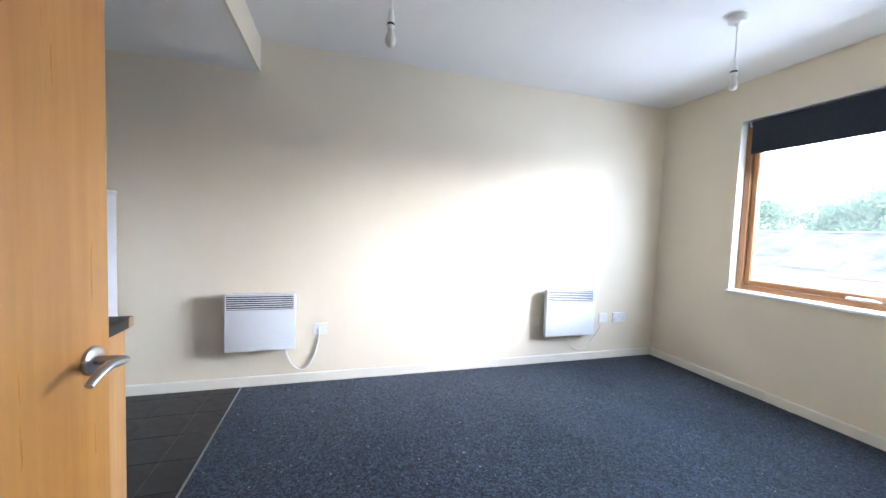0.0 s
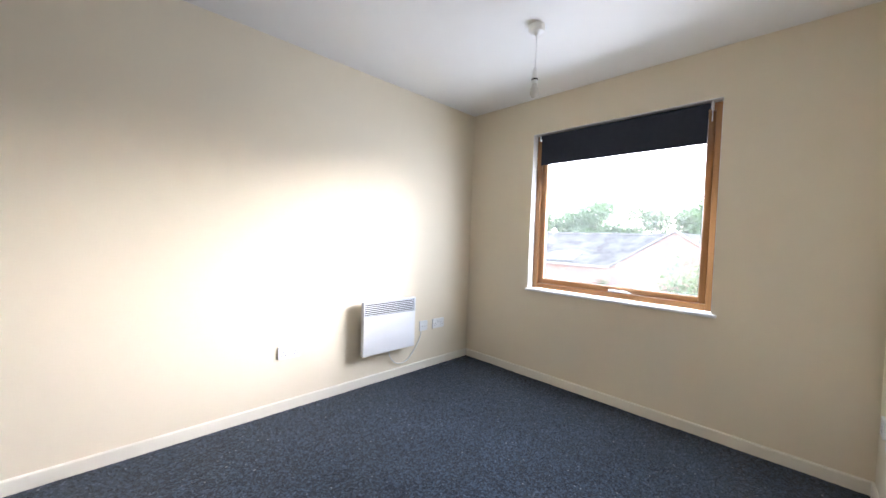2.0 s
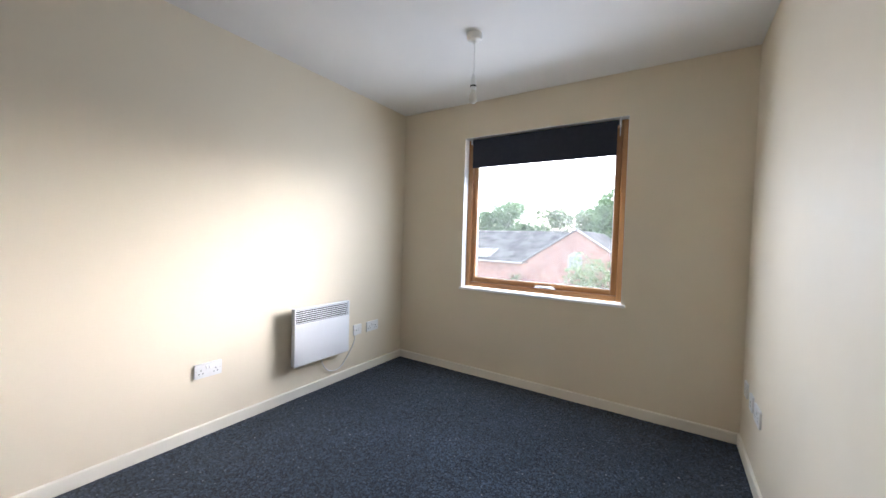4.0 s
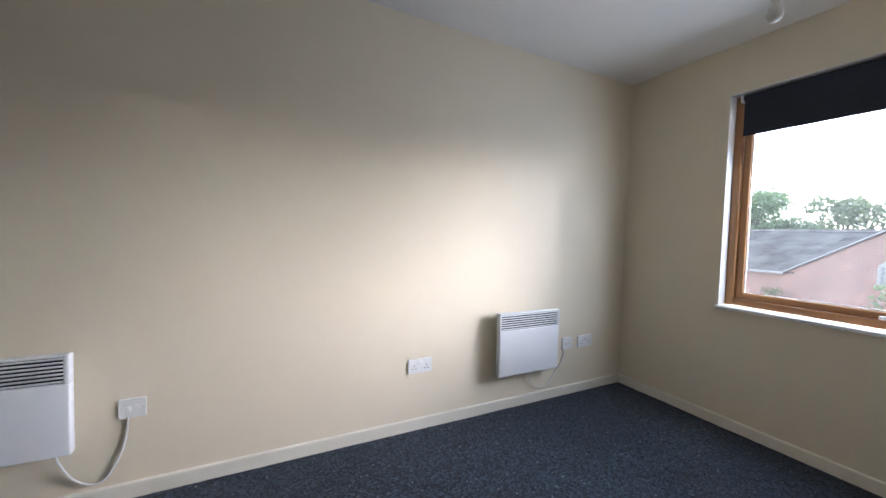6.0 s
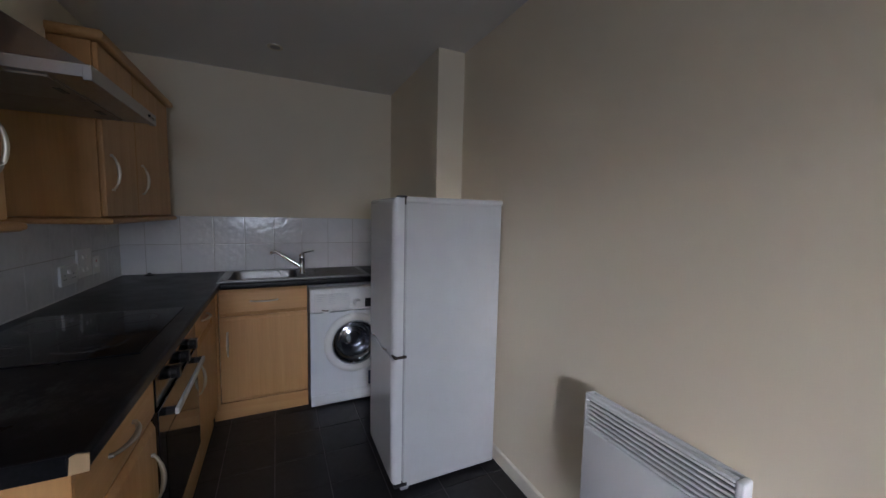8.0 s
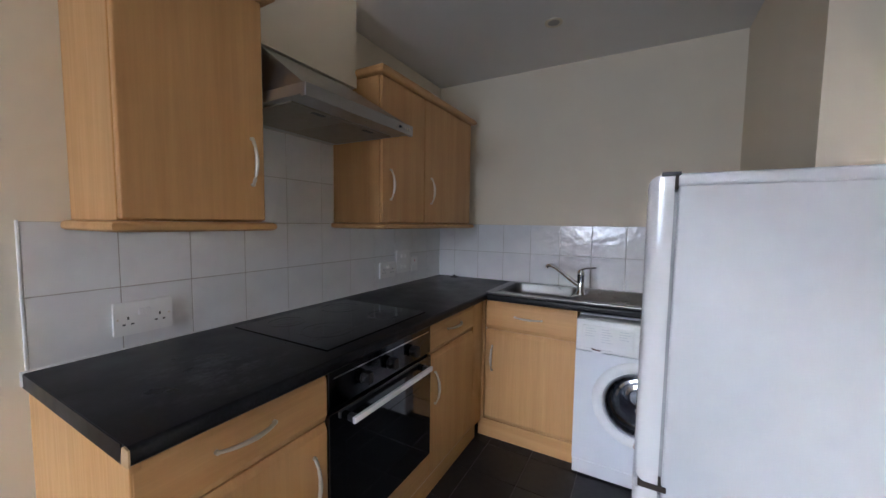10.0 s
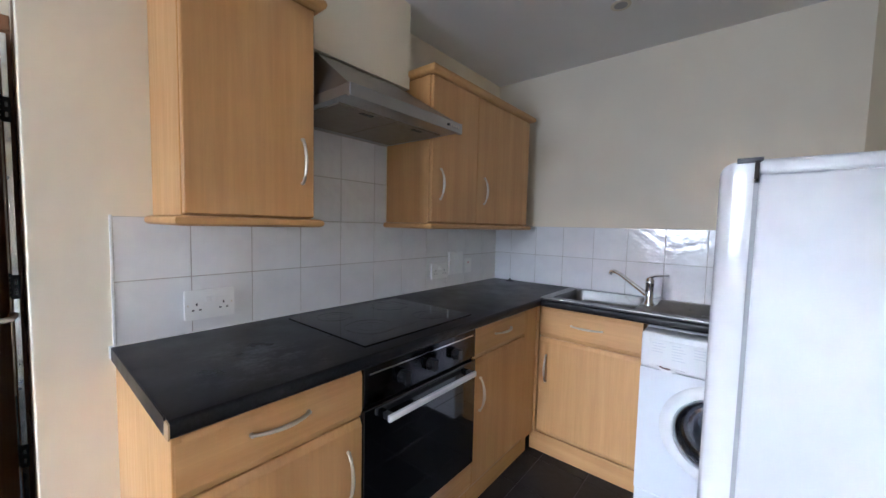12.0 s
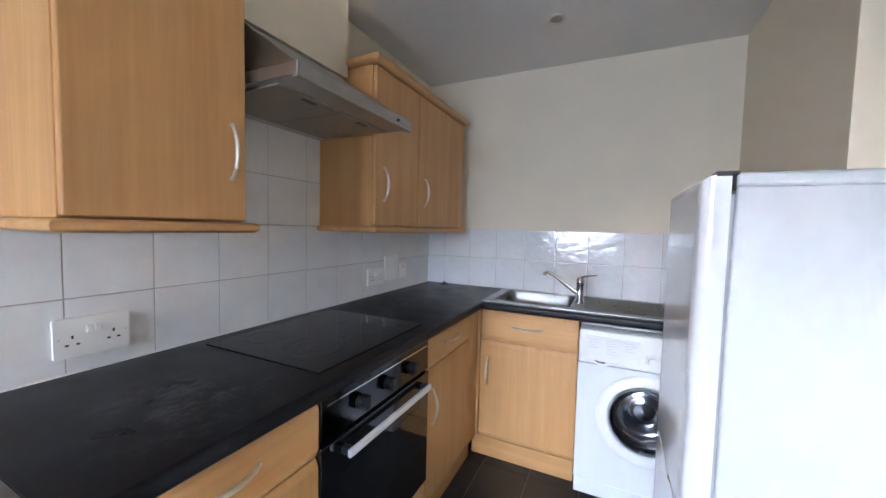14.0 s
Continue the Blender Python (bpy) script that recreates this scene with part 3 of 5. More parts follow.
# ---- panel heaters ----
def heater(x0, x1, z0, z1, y_front, y_back, label):
    ob = thing("panel_heater", (x0 + x1) / 2, YW, z0, label, "heater", "panel heaters")
    gz = z1 - 0.122
    # shell, open behind the grille
    part("body", solid(x0, x1, y_front, y_back, z0, gz, 0.007, 3), WHITE_METAL, ob, smooth=True)
    bm = solid(x0, x0 + 0.011, y_front + 0.001, y_back, gz - 0.004, z1, 0.003)
    part("side_cheek", bm, WHITE_METAL, ob)
    part("side_cheek", solid(x1 - 0.020, x1, y_front + 0.001, y_back, gz - 0.004, z1, 0.006, 3), WHITE_METAL, ob, smooth=True)
    part("top_rail", solid(x0 + 0.010, x1 - 0.019, y_front, y_front + 0.022, z1 - 0.010, z1, 0.003), WHITE_METAL, ob)
    part("back_panel", solid(x0 + 0.010, x1 - 0.019, y_back - 0.006, y_back, gz, z1 - 0.002), WHITE_METAL, ob)
    # near-black sheet added as the shade seen between the louvres
    part("shade_sheet", solid(x0 + 0.011, x1 - 0.020, y_front + 0.015, y_front + 0.017, gz, z1 - 0.012), SLOT, ob, "dark sheet as the shade behind the grille")
    n = 7
    step = (z1 - 0.010 - gz) / n
    for k in range(n):
        zz = gz + step * (k + 0.42)
        bm = bmesh.new()
        a = [(y_front + 0.001, zz), (y_front, zz + 0.002), (y_front, zz + 0.006), (y_front + 0.002, zz + 0.0075), (y_front + 0.013, zz + 0.005), (y_front + 0.013, zz + 0.002)]
        prism(bm, a, Matrix(((0, 0, 1, x0 + 0.010), (1, 0, 0, 0), (0, 1, 0, 0), (0, 0, 0, 1))), x1 - x0 - 0.029)
        part("louvre", bm, WHITE_METAL, ob)
    part("wall_bracket", solid(x0 + 0.06, x0 + 0.10, y_back - 0.001, YW, z0 + 0.05, z1 - 0.06), WHITE_METAL, ob)
    part("wall_bracket", solid(x1 - 0.10, x1 - 0.06, y_back - 0.001, YW, z0 + 0.05, z1 - 0.06), WHITE_METAL, ob)
    return ob


heater(-0.622, -0.140, 0.300, 0.730, 3.238, 3.281, "white panel heater with louvred top, dull in shade")
heater(2.040, 2.583, 0.280, 0.728, 3.238, 3.281, "white panel heater with louvred top, beside the window")


# ---- electrical plates; local: plate on the x-z plane, facing -y ----
def plate_parts(ob, w, h, holes, switches, red=False, slot=False):
    bm = bmesh.new()
    prism(bm, rounded(w, h, 0.005), pose(0, 0, 0, 90, 0, 0), 0.010)
    bmesh.ops.bevel(bm, geom=[e for e in bm.edges if all(v.co.y < -0.0099 for v in e.verts)], offset=0.002, segments=2, affect="EDGES")
    part("plate", bm, WHITE_PLASTIC, ob)
    for cx in holes:
        for dx, dz, ww, hh in ((0, 0.002, 0.0045, 0.009), (-0.011, -0.018, 0.0075, 0.005), (0.011, -0.018, 0.0075, 0.005)):
            part("pin_hole", solid(cx + dx - ww / 2, cx + dx + ww / 2, -0.0106, -0.009, dz - hh / 2, dz + hh / 2), SLOT, ob)
    for cx, cz in switches:
        bm = solid(cx - 0.007, cx + 0.007, -0.0165, -0.008, cz - 0.010, cz + 0.010, 0.002)
        for v in bm.verts:
            if v.co.z > cz and v.co.y < -0.012:
                v.co.y += 0.003
        part("rocker_switch", bm, WHITE_PLASTIC, ob)
    if red:
        part("neon", solid(-0.004, 0.004, -0.0112, -0.009, 0.016, 0.030, 0.001), RED, ob, "red switch window")
    for dx in ((-w / 2 + 0.010, w / 2 - 0.010) if w > h * 0.9 else ()):
        bm = bmesh.new()
        rod(bm, (dx, -0.0108, 0), (dx, -0.009, 0), 0.003, seg=12)
        part("screw", bm, NICKEL, ob)
    if slot:
        part("fuse_holder", solid(0.012, 0.024, -0.012, -0.009, -0.014, 0.014, 0.002), WHITE_PLASTIC, ob)
    return ob


RED = plain("red_plastic", (0.5, 0.02, 0.015), 0.3)


def double_socket(m, w=0.150, h=0.090, label="white double wall socket with two switches"):
    ob = thing("wall_socket", 0, 0, 0, label, "wall socket", "wall sockets", True, m)
    return plate_parts(ob, w, h, (-w * 0.27, w * 0.27), ((-0.009, 0.018), (0.009, 0.018)))


def single_plate(m, name, label, w=0.092, h=0.090, red=False):
    ob = thing(name, 0, 0, 0, label, "wall socket" if name == "wall_socket" else "switch", "wall sockets" if name == "wall_socket" else "wall switches", True, m)
    return plate_parts(ob, w, h, (0.0,) if name == "wall_socket" else (), () if name == "wall_socket" else ((-0.012, 0.0),), red, name != "wall_socket")


NORTH = lambda x, z: pose(x, YW, z)
single_plate(NORTH(0.040, 0.426), "fused_spur", "white fused spur feeding a heater cable", 0.100, 0.088)
double_socket(NORTH(1.488, 0.419), 0.160, 0.090)
single_plate(NORTH(2.768, 0.418), "fused_spur", "white fused spur feeding a heater cable", 0.100, 0.095)
double_socket(NORTH(2.966, 0.418), 0.155, 0.095)
SOUTH = lambda x, z: pose(x, YS, z, 0, 0, 180)
single_plate(SOUTH(3.24, 0.425), "wall_socket", "white single wall socket low on the wall")
single_plate(SOUTH(3.06, 0.41), "wall_socket", "white single wall socket low on the wall")
double_socket(SOUTH(2.885, 0.405), 0.150, 0.090)


def flex(name, pts, label):
    """A heater cable, hanging in a smooth bow."""
    bm = bmesh.new()
    out = []
    for i in range(len(pts) - 1):
        p0, p1, p2, p3 = (Vector(pts[max(i - 1, 0)]), Vector(pts[i]), Vector(pts[i + 1]), Vector(pts[min(i + 2, len(pts) - 1)]))
        for k in range(6):
            t = k / 6
            out.append(0.5 * ((2 * p1) + (p2 - p0) * t + (2 * p0 - 5 * p1 + 4 * p2 - p3) * t * t + (3 * p1 - p0 - 3 * p2 + p3) * t ** 3))
    out.append(Vector(pts[-1]))
    sweep(bm, out, 0.0042, 8)
    return tagged(part(name, bm, WHITE_PLASTIC, smooth=True), label, "cable", "heater cables")


flex("heater_cable", [(-0.215, 3.30, 0.302), (-0.205, 3.312, 0.235), (-0.165, 3.320, 0.150), (-0.110, 3.322, 0.108), (-0.055, 3.323, 0.122), (-0.005, 3.327, 0.215), (0.018, 3.329, 0.310), (0.024, 3.331, 0.385)],
     "white flex hanging from heater to fused spur")
flex("heater_cable", [(2.34, 3.30, 0.284), (2.36, 3.312, 0.215), (2.42, 3.320, 0.140), (2.50, 3.322, 0.112), (2.58, 3.323, 0.135), (2.67, 3.327, 0.225), (2.725, 3.329, 0.310), (2.742, 3.331, 0.375)],
     "white flex hanging from heater to fused spur")

# ---- kitchen ----
def bow_handle(parent, c, along, out, length=0.135, name="handle"):
    """A bowed bar handle centred on c, along one axis, standing out along another."""
    c, a, o = Vector(c), Vector(along).normalized(), Vector(out).normalized()
    bm = bmesh.new()
    pts, rad = [], []
    for k in range(15):
        t = k / 14 * 2 - 1
        pts.append(c + a * (t * length / 2) + o * (0.004 + 0.024 * (1 - t * t) ** 0.8))
        rad.append(0.0052 + 0.0026 * (1 - abs(t)))
    sweep(bm, pts, rad, 10, 0.75)
    for s in (-1, 1):
        rod(bm, c + a * (s * length / 2 * 0.97), c + a * (s * length / 2 * 0.97) + o * 0.010, 0.0055, seg=10)
    return part(name, bm, NICKEL, parent, "bowed satin nickel handle", True)


def front(parent, name, x0, x1, y0, y1, z0, z1, mat, label=""):
    bm = bmesh.new()
    c, s = 0.022, 0.010
    if x1 - x0 > y1 - y0:
        prof = [(y0, z0), (y1 - s, z0), (y1, z0 + c), (y1, z1 - c), (y1 - s, z1), (y0, z1)]
        prism(bm, prof, Matrix(((0, 0, 1, x0), (1, 0, 0, 0), (0, 1, 0, 0), (0, 0, 0, 1))), x1 - x0)
    else:
        prof = [(x0, z0), (x1 - s, z0), (x1, z0 + c), (x1, z1 - c), (x1 - s, z1), (x0, z1)]
        prism(bm, prof, Matrix(((1, 0, 0, 0), (0, 0, 1, y0), (0, 1, 0, 0), (0, 0, 0, 1))), y1 - y0)
    bmesh.ops.bevel(bm, geom=bm.edges[:], offset=0.0015, segments=2, affect="EDGES", profile=0.5)
    return part(name, bm, mat, parent, label)


FY = 1.897          # face of the oven run's doors
BX = -2.300         # face of the sink run's doors
PL = 0.108          # plinth height
UT = 0.857          # underside of the worktop

# drawer unit at the end of the run
unit = thing("base_unit", -0.83, 1.59, 0, "beech base unit with one drawer over a door", "kitchen unit", "kitchen base units")
part("end_panel", solid(-0.600, -0.580, YK + 0.002, FY - 0.001, 0.0, UT, 0.002), BEECH, unit)
part("carcass", solid(-1.060, -0.600, YK + 0.02, FY - 0.020, PL, UT - 0.002), BEECH, unit)
d = front(unit, "drawer_front", -1.060, -0.585, FY - 0.019, FY, 0.697, UT - 0.006, BEECH_X)
bow_handle(d, (-0.808, FY, 0.787), (1, 0, 0), (0, 1, 0), 0.150)
d = front(unit, "door", -1.060, -0.585, FY - 0.019, FY, PL + 0.004, 0.693, BEECH)
bow_handle(d, (-1.008, FY, 0.535), (0, 0, 1), (0, 1, 0), 0.155)
part("plinth", solid(-1.060, -0.600, FY - 0.045, FY - 0.028, 0.0, PL, 0.001), BEECH_X, unit)

# oven
oven = thing("built_in_oven", -1.388, 1.6, PL, "built-in black glass electric oven with steel trim", "oven")
OX0, OX1, OZ0, OZ1 = -1.663, -1.063, 0.246, 0.850
part("oven_body", solid(OX0 + 0.004, OX1 - 0.004, YK + 0.05, FY - 0.012, OZ0, OZ1), BLACK, oven)
panel = part("control_panel", solid(OX0, OX1, FY - 0.016, FY + 0.004, 0.726, OZ1, 0.003), PANELSTEEL, oven, "brushed steel control panel")
part("trim", solid(OX0 + 0.02, OX1 - 0.02, FY + 0.004, FY + 0.0062, 0.823, 0.828), CHROME, panel, "thin bright line")
for kx in (-1.222, -1.366, -1.514):
    bm = bmesh.new()
    rod(bm, (kx, FY + 0.003, 0.780), (kx, FY + 0.010, 0.780), 0.022, seg=28)
    rod(bm, (kx, FY + 0.010, 0.780), (kx, FY + 0.026, 0.780), 0.0185, 0.0165, 28)
    box(bm, kx - 0.0125, kx + 0.0125, FY + 0.010, FY + 0.036, 0.760, 0.800)
    part("knob", bm, BLACK, panel, "black control knob")
odoor = part("oven_door", solid(OX0, OX1, FY - 0.014, FY + 0.008, OZ0 + 0.002, 0.716, 0.003), BLACK_GLASS, oven, "black glass door")
bm = bmesh.new()
box(bm, OX0 + 0.07, OX1 - 0.07, FY + 0.0075, FY + 0.0090, 0.33, 0.60)
part("door_window", bm, BLACK_GLASS, odoor, "dark viewing window")
bm = solid(OX0 + 0.045, OX1 - 0.070, FY + 0.034, FY + 0.046, 0.664, 0.686, 0.003)
part("oven_handle", bm, WHITE_METAL, odoor, "pale flat bar handle")
for hx in (OX0 + 0.05, OX1 - 0.095):
    part("handle_mount", solid(hx, hx + 0.02, FY + 0.007, FY + 0.0345, 0.664, 0.686, 0.002), BLACK, odoor)
filler = thing("oven_housing", -1.388, 1.6, 0, "beech panels below the built-in oven", "kitchen unit", "kitchen base units")
front(filler, "filler_panel", OX0, OX1, FY - 0.019, FY, PL + 0.004, OZ0 - 0.003, BEECH_X)
part("plinth", solid(OX0 - 0.003, OX1 + 0.002, FY - 0.045, FY - 0.028, 0.0, PL, 0.001), BEECH_X, filler)

# narrow drawer unit next to the corner
unit = thing("base_unit", -1.94, 1.59, 0, "narrow beech base unit with drawer and door", "kitchen unit", "kitchen base units")
part("carcass", solid(-2.200, -1.668, YK + 0.02, FY - 0.020, PL, UT - 0.002), BEECH, unit)
d = front(unit, "drawer_front", -2.142, -1.668, FY - 0.019, FY, 0.708, UT - 0.006, BEECH_X)
bow_handle(d, (-1.905, FY, 0.792), (1, 0, 0), (0, 1, 0), 0.150)
d = front(unit, "door", -2.142, -1.668, FY - 0.019, FY, PL + 0.004, 0.703, BEECH)
bow_handle(d, (-1.712, FY, 0.540), (0, 0, 1), (0, 1, 0), 0.155)
part("plinth", solid(BX + 0.046, -1.668, FY - 0.045, FY - 0.028, 0.0, PL, 0.001), BEECH_X, unit)
post = thing("corner_post", BX + 0.03, FY, 0, "beech corner post between the two runs", "kitchen unit", "kitchen base units")
part("post", solid(BX + 0.012, -2.146, FY - 0.022, FY - 0.003, PL, UT - 0.003, 0.004), BEECH, post)
part("post", solid(BX - 0.017, BX + 0.011, FY - 0.022, 1.908, PL, UT - 0.003, 0.004), BEECH, post)

# sink unit
unit = thing("base_unit", -2.54, 2.18, 0, "beech sink unit with drawer front over a door", "kitchen unit", "kitchen base units")
part("carcass", solid(XE + 0.02, BX - 0.020, 1.912, 2.430, PL, UT - 0.08), BEECH, unit)
d = front(unit, "drawer_front", BX - 0.019, BX, 1.911, 2.431, 0.680, UT - 0.006, BEECH_Y)
bow_handle(d, (BX, 2.168, 0.770), (0, 1, 0), (1, 0, 0), 0.160)
d = front(unit, "door", BX - 0.019, BX, 1.911, 2.431, PL + 0.004, 0.674, BEECH)
bow_handle(d, (BX, 1.955, 0.500), (0, 0, 1), (1, 0, 0), 0.155)
part("plinth", solid(BX - 0.020, BX - 0.002, FY - 0.027, 2.431, 0.0, PL, 0.001), BEECH_Y, unit)

# worktop, one piece in an L, cut out for the sink bowl
worktop = thing("worktop", -1.7, 1.6, UT, "black laminate worktop with dull smears and a chipped corner", "worktop")
WF, WX = 1.926, -2.262


def nosed(x0, x1, y0, y1, edge):
    bm = solid(x0, x1, y0, y1, UT, TOP)
    f = {"y": lambda v: v.co.y > y1 - 1e-4, "x": lambda v: v.co.x > x1 - 1e-4}[edge]
    bmesh.ops.bevel(bm, geom=[e for e in bm.edges if all(f(v) for v in e.verts) and abs(e.verts[0].co.z - e.verts[1].co.z) < 1e-5], offset=0.012, segments=5, affect="EDGES", profile=0.5)
    return bm


part("slab", nosed(XE + 0.0012, -0.572, YK + 0.0012, WF, "y"), WORKTOP, worktop, smooth=True)
SX0, SX1, SY0, SY1 = -2.745, -2.345, 1.948, 2.388
bm = nosed(SX1, WX, WF + 0.0003, 3.163, "x")
box(bm, XE + 0.0012, SX0, WF + 0.0003, 3.163, UT, TOP)
box(bm, SX0, SX1, WF + 0.0003, SY0, UT, TOP)
box(bm, SX0, SX1, SY1, 3.163, UT, TOP)
part("slab", bm, WORKTOP, worktop, smooth=True)
part("end_strip", solid(-0.572, -0.5695, YK + 0.0012, WF - 0.030, UT, TOP - 0.001), WORKTOP, worktop)
bm = bmesh.new()
prism(bm, [(0, 0), (0.030, 0.002), (0.031, 0.036), (0.012, 0.039), (0.003, 0.034)], Matrix(((0, 0, 1, -0.5725), (1, 0, 0, WF - 0.029), (0, 1, 0, UT), (0, 0, 0, 1))), 0.0035)
part("chipped_corner", bm, CHIPBOARD, worktop, "bare chipboard where the edging broke off")
part("sealant", solid(XE + 0.002, -0.572, YK + 0.006, YK + 0.012, TOP - 0.001, TOP + 0.004, 0.001), WHITE_PLASTIC, worktop, "white sealant line")
part("edge_cap", solid(-0.572, -0.566, YK + 0.0005, YK + 0.012, UT + 0.004, TOP + 0.003, 0.001), WHITE_PLASTIC, worktop, "white end of the sealant")

# hob
hob = thing("ceramic_hob", -1.39, 1.6, TOP, "black ceramic hob set into the worktop", "hob")
HX_0, HX_1, HY_0, HY_1 = -1.690, -1.099, 1.360, 1.858
part("glass_plate", solid(HX_0, HX_1, HY_0, HY_1, TOP - 0.001, TOP + 0.005, 0.002), HOB_GLASS, hob)
for cx, cy, r in ((-1.255, 1.690, 0.098), (-1.545, 1.730, 0.072), (-1.245, 1.470, 0.072), (-1.540, 1.475, 0.090)):
    bm = bmesh.new()
    for rr in (r, r * 0.93, r * 0.55):
        lathe(bm, [(rr - 0.0012, 0), (rr - 0.0012, 0.0005), (rr, 0.0005), (rr, 0)], Matrix.Translation((cx, cy, TOP + 0.0049)), 48)
    part("ring_mark", bm, HOBRING, hob)

# sink
sink = thing("inset_sink", -2.54, 2.39, TOP, "stainless steel inset sink with ribbed drainer", "sink")
RX0, RX1, RY0, RY1 = -2.772, -2.303, 1.905, 2.868
bm = bmesh.new()
box(bm, RX0, SX0 + 0.012, RY0, RY1, TOP - 0.001, TOP + 0.005)
box(bm, SX1 - 0.012, RX1, RY0, RY1, TOP - 0.001, TOP + 0.005)
box(bm, SX0 + 0.012, SX1 - 0.012, RY0, SY0 + 0.012, TOP - 0.001, TOP + 0.005)
box(bm, SX0 + 0.012, SX1 - 0.012, SY1 - 0.012, SY1 + 0.05, TOP - 0.001, TOP + 0.005)
box(bm, SX0 + 0.012, SX1 - 0.012, RY1 - 0.03, RY1, TOP - 0.001, TOP + 0.005)
rim = part("rim", bm, SINKSTEEL, sink)
bm = bmesh.new()
cx, cy = (SX0 + SX1) / 2, (SY0 + SY1) / 2
lay = []
for w, h, z, r in ((SX1 - SX0 - 0.022, SY1 - SY0 - 0.022, TOP + 0.004, 0.05), (SX1 - SX0 - 0.030, SY1 - SY0 - 0.030, TOP - 0.006, 0.05), (SX1 - SX0 - 0.050, SY1 - SY0 - 0.050, TOP - 0.120, 0.05), (SX1 - SX0 - 0.11, SY1 - SY0 - 0.11, TOP - 0.145, 0.04), (0.06, 0.06, TOP - 0.150, 0.028)):
    lay.append([bm.verts.new((u, v, z)) for u, v in rounded(w, h, r, 6, cx, cy)])
for a, b in zip(lay, lay[1:]):
    for k in range(len(a)):
        bm.faces.new((a[k], a[(k + 1) % len(a)], b[(k + 1) % len(a)], b[k]))
bm.faces.new(lay[-1])
part("bowl", bm, SINKSTEEL, sink, smooth=True)
bm = bmesh.new()
lathe(bm, [(0.0, 0.0), (0.012, 0.001), (0.030, 0.003), (0.032, 0.0), (0.0, -0.002)], Matrix.Translation((cx, cy, TOP - 0.149)), 24)
part("waste", bm, CHROME, sink, smooth=True)
bm = bmesh.new()
bmesh.ops.create_grid(bm, x_segments=112, y_segments=10, size=0.5, matrix=Matrix.Translation(((SX0 + SX1) / 2, (SY1 + 0.05 + RY1 - 0.03) / 2, TOP + 0.0045)) @ Matrix.Diagonal((SX1 - SX0 - 0.022, RY1 - 0.03 - SY1 - 0.05 + 0.002, 1, 1)))
for v in bm.verts:
    inside = min(1.0, max(0.0, min(v.co.y - SY1 - 0.055, RY1 - 0.04 - v.co.y) / 0.03))
    v.co.z += 0.0062 * (math.cos((v.co.x - cx) * 2 * math.pi / 0.036) - 0.6) * inside
part("drainer", bm, SINKSTEEL, sink, "ribbed draining surface", True)

tap = thing("mixer_tap", -2.515, 2.412, TOP + 0.005, "chrome single-lever kitchen mixer tap", "tap")
TXX, TYY = -2.515, 2.412
bm = bmesh.new()
lathe(bm, [(0.0, 0.0), (0.027, 0.0), (0.026, 0.010), (0.021, 0.016), (0.020, 0.105), (0.022, 0.112), (0.021, 0.135), (0.013, 0.146), (0.0, 0.148)], Matrix.Translation((TXX, TYY, TOP + 0.005)), 28)
part("tap_body", bm, CHROME, tap, smooth=True)
bm = bmesh.new()
sweep(bm, [(TXX, TYY - 0.012, TOP + 0.060), (TXX - 0.004, TYY - 0.05, TOP + 0.085), (TXX - 0.010, TYY - 0.10, TOP + 0.120), (TXX - 0.016, TYY - 0.15, TOP + 0.153), (TXX - 0.020, TYY - 0.18, TOP + 0.165), (TXX - 0.022, TYY - 0.198, TOP + 0.160), (TXX - 0.022, TYY - 0.203, TOP + 0.145)], [0.013, 0.0115, 0.0105, 0.010, 0.010, 0.0105, 0.0105], 14)
part("spout", bm, CHROME, tap, smooth=True)
bm = bmesh.new()
sweep(bm, [(TXX, TYY, TOP + 0.150), (TXX + 0.004, TYY + 0.02, TOP + 0.160), (TXX + 0.010, TYY + 0.05, TOP + 0.166), (TXX + 0.016, TYY + 0.085, TOP + 0.172)], [0.013, 0.010, 0.008, 0.0065], 12, 0.6)
part("lever", bm, CHROME, tap, smooth=True)
plug = thing("sink_plug", -2.745, 1.46, TOP, "small dark plug lying on the worktop", "plug", local=True)
bm = bmesh.new()
lathe(bm, [(0.0, 0.0), (0.028, 0.0), (0.030, 0.006), (0.012, 0.010), (0.006, 0.018), (0.0, 0.019)], seg=24)
part("plug_body", bm, BLACK, plug, smooth=True)


# ---- wall units ----
def rail(bm, pts, z0, z1, bulge):
    """A half-round moulding that follows the points round a unit, seen from above."""
    prof = [(0.0, z0), (bulge * 0.55, z0 + (z1 - z0) * 0.03), (bulge * 0.9, z0 + (z1 - z0) * 0.22), (bulge, z0 + (z1 - z0) * 0.5), (bulge * 0.9, z0 + (z1 - z0) * 0.78), (bulge * 0.55, z0 + (z1 - z0) * 0.97), (0.0, z1)]
    rows = []
    n = len(pts)
    for i, p in enumerate(pts):
        p = Vector(p)
        a = (p - Vector(pts[i - 1])).normalized() if i else (Vector(pts[1]) - p).normalized()
        b = (Vector(pts[i + 1]) - p).normalized() if i < n - 1 else a
        na, nb = Vector((-a.y, a.x)), Vector((-b.y, b.x))
        m = (na + nb) / (1 + na.dot(nb))
        rows.append([bm.verts.new((p.x + m.x * o, p.y + m.y * o, z)) for o, z in prof])
    for r0, r1 in zip(rows, rows[1:]):
        for k in range(len(prof) - 1):
            bm.faces.new((r0[k], r0[k + 1], r1[k + 1], r1[k]))
        bm.faces.new((r0[0], r0[-1], r1[-1], r1[0]))
    bm.faces.new(rows[0])
    bm.faces.new(rows[-1])


UY = 1.612


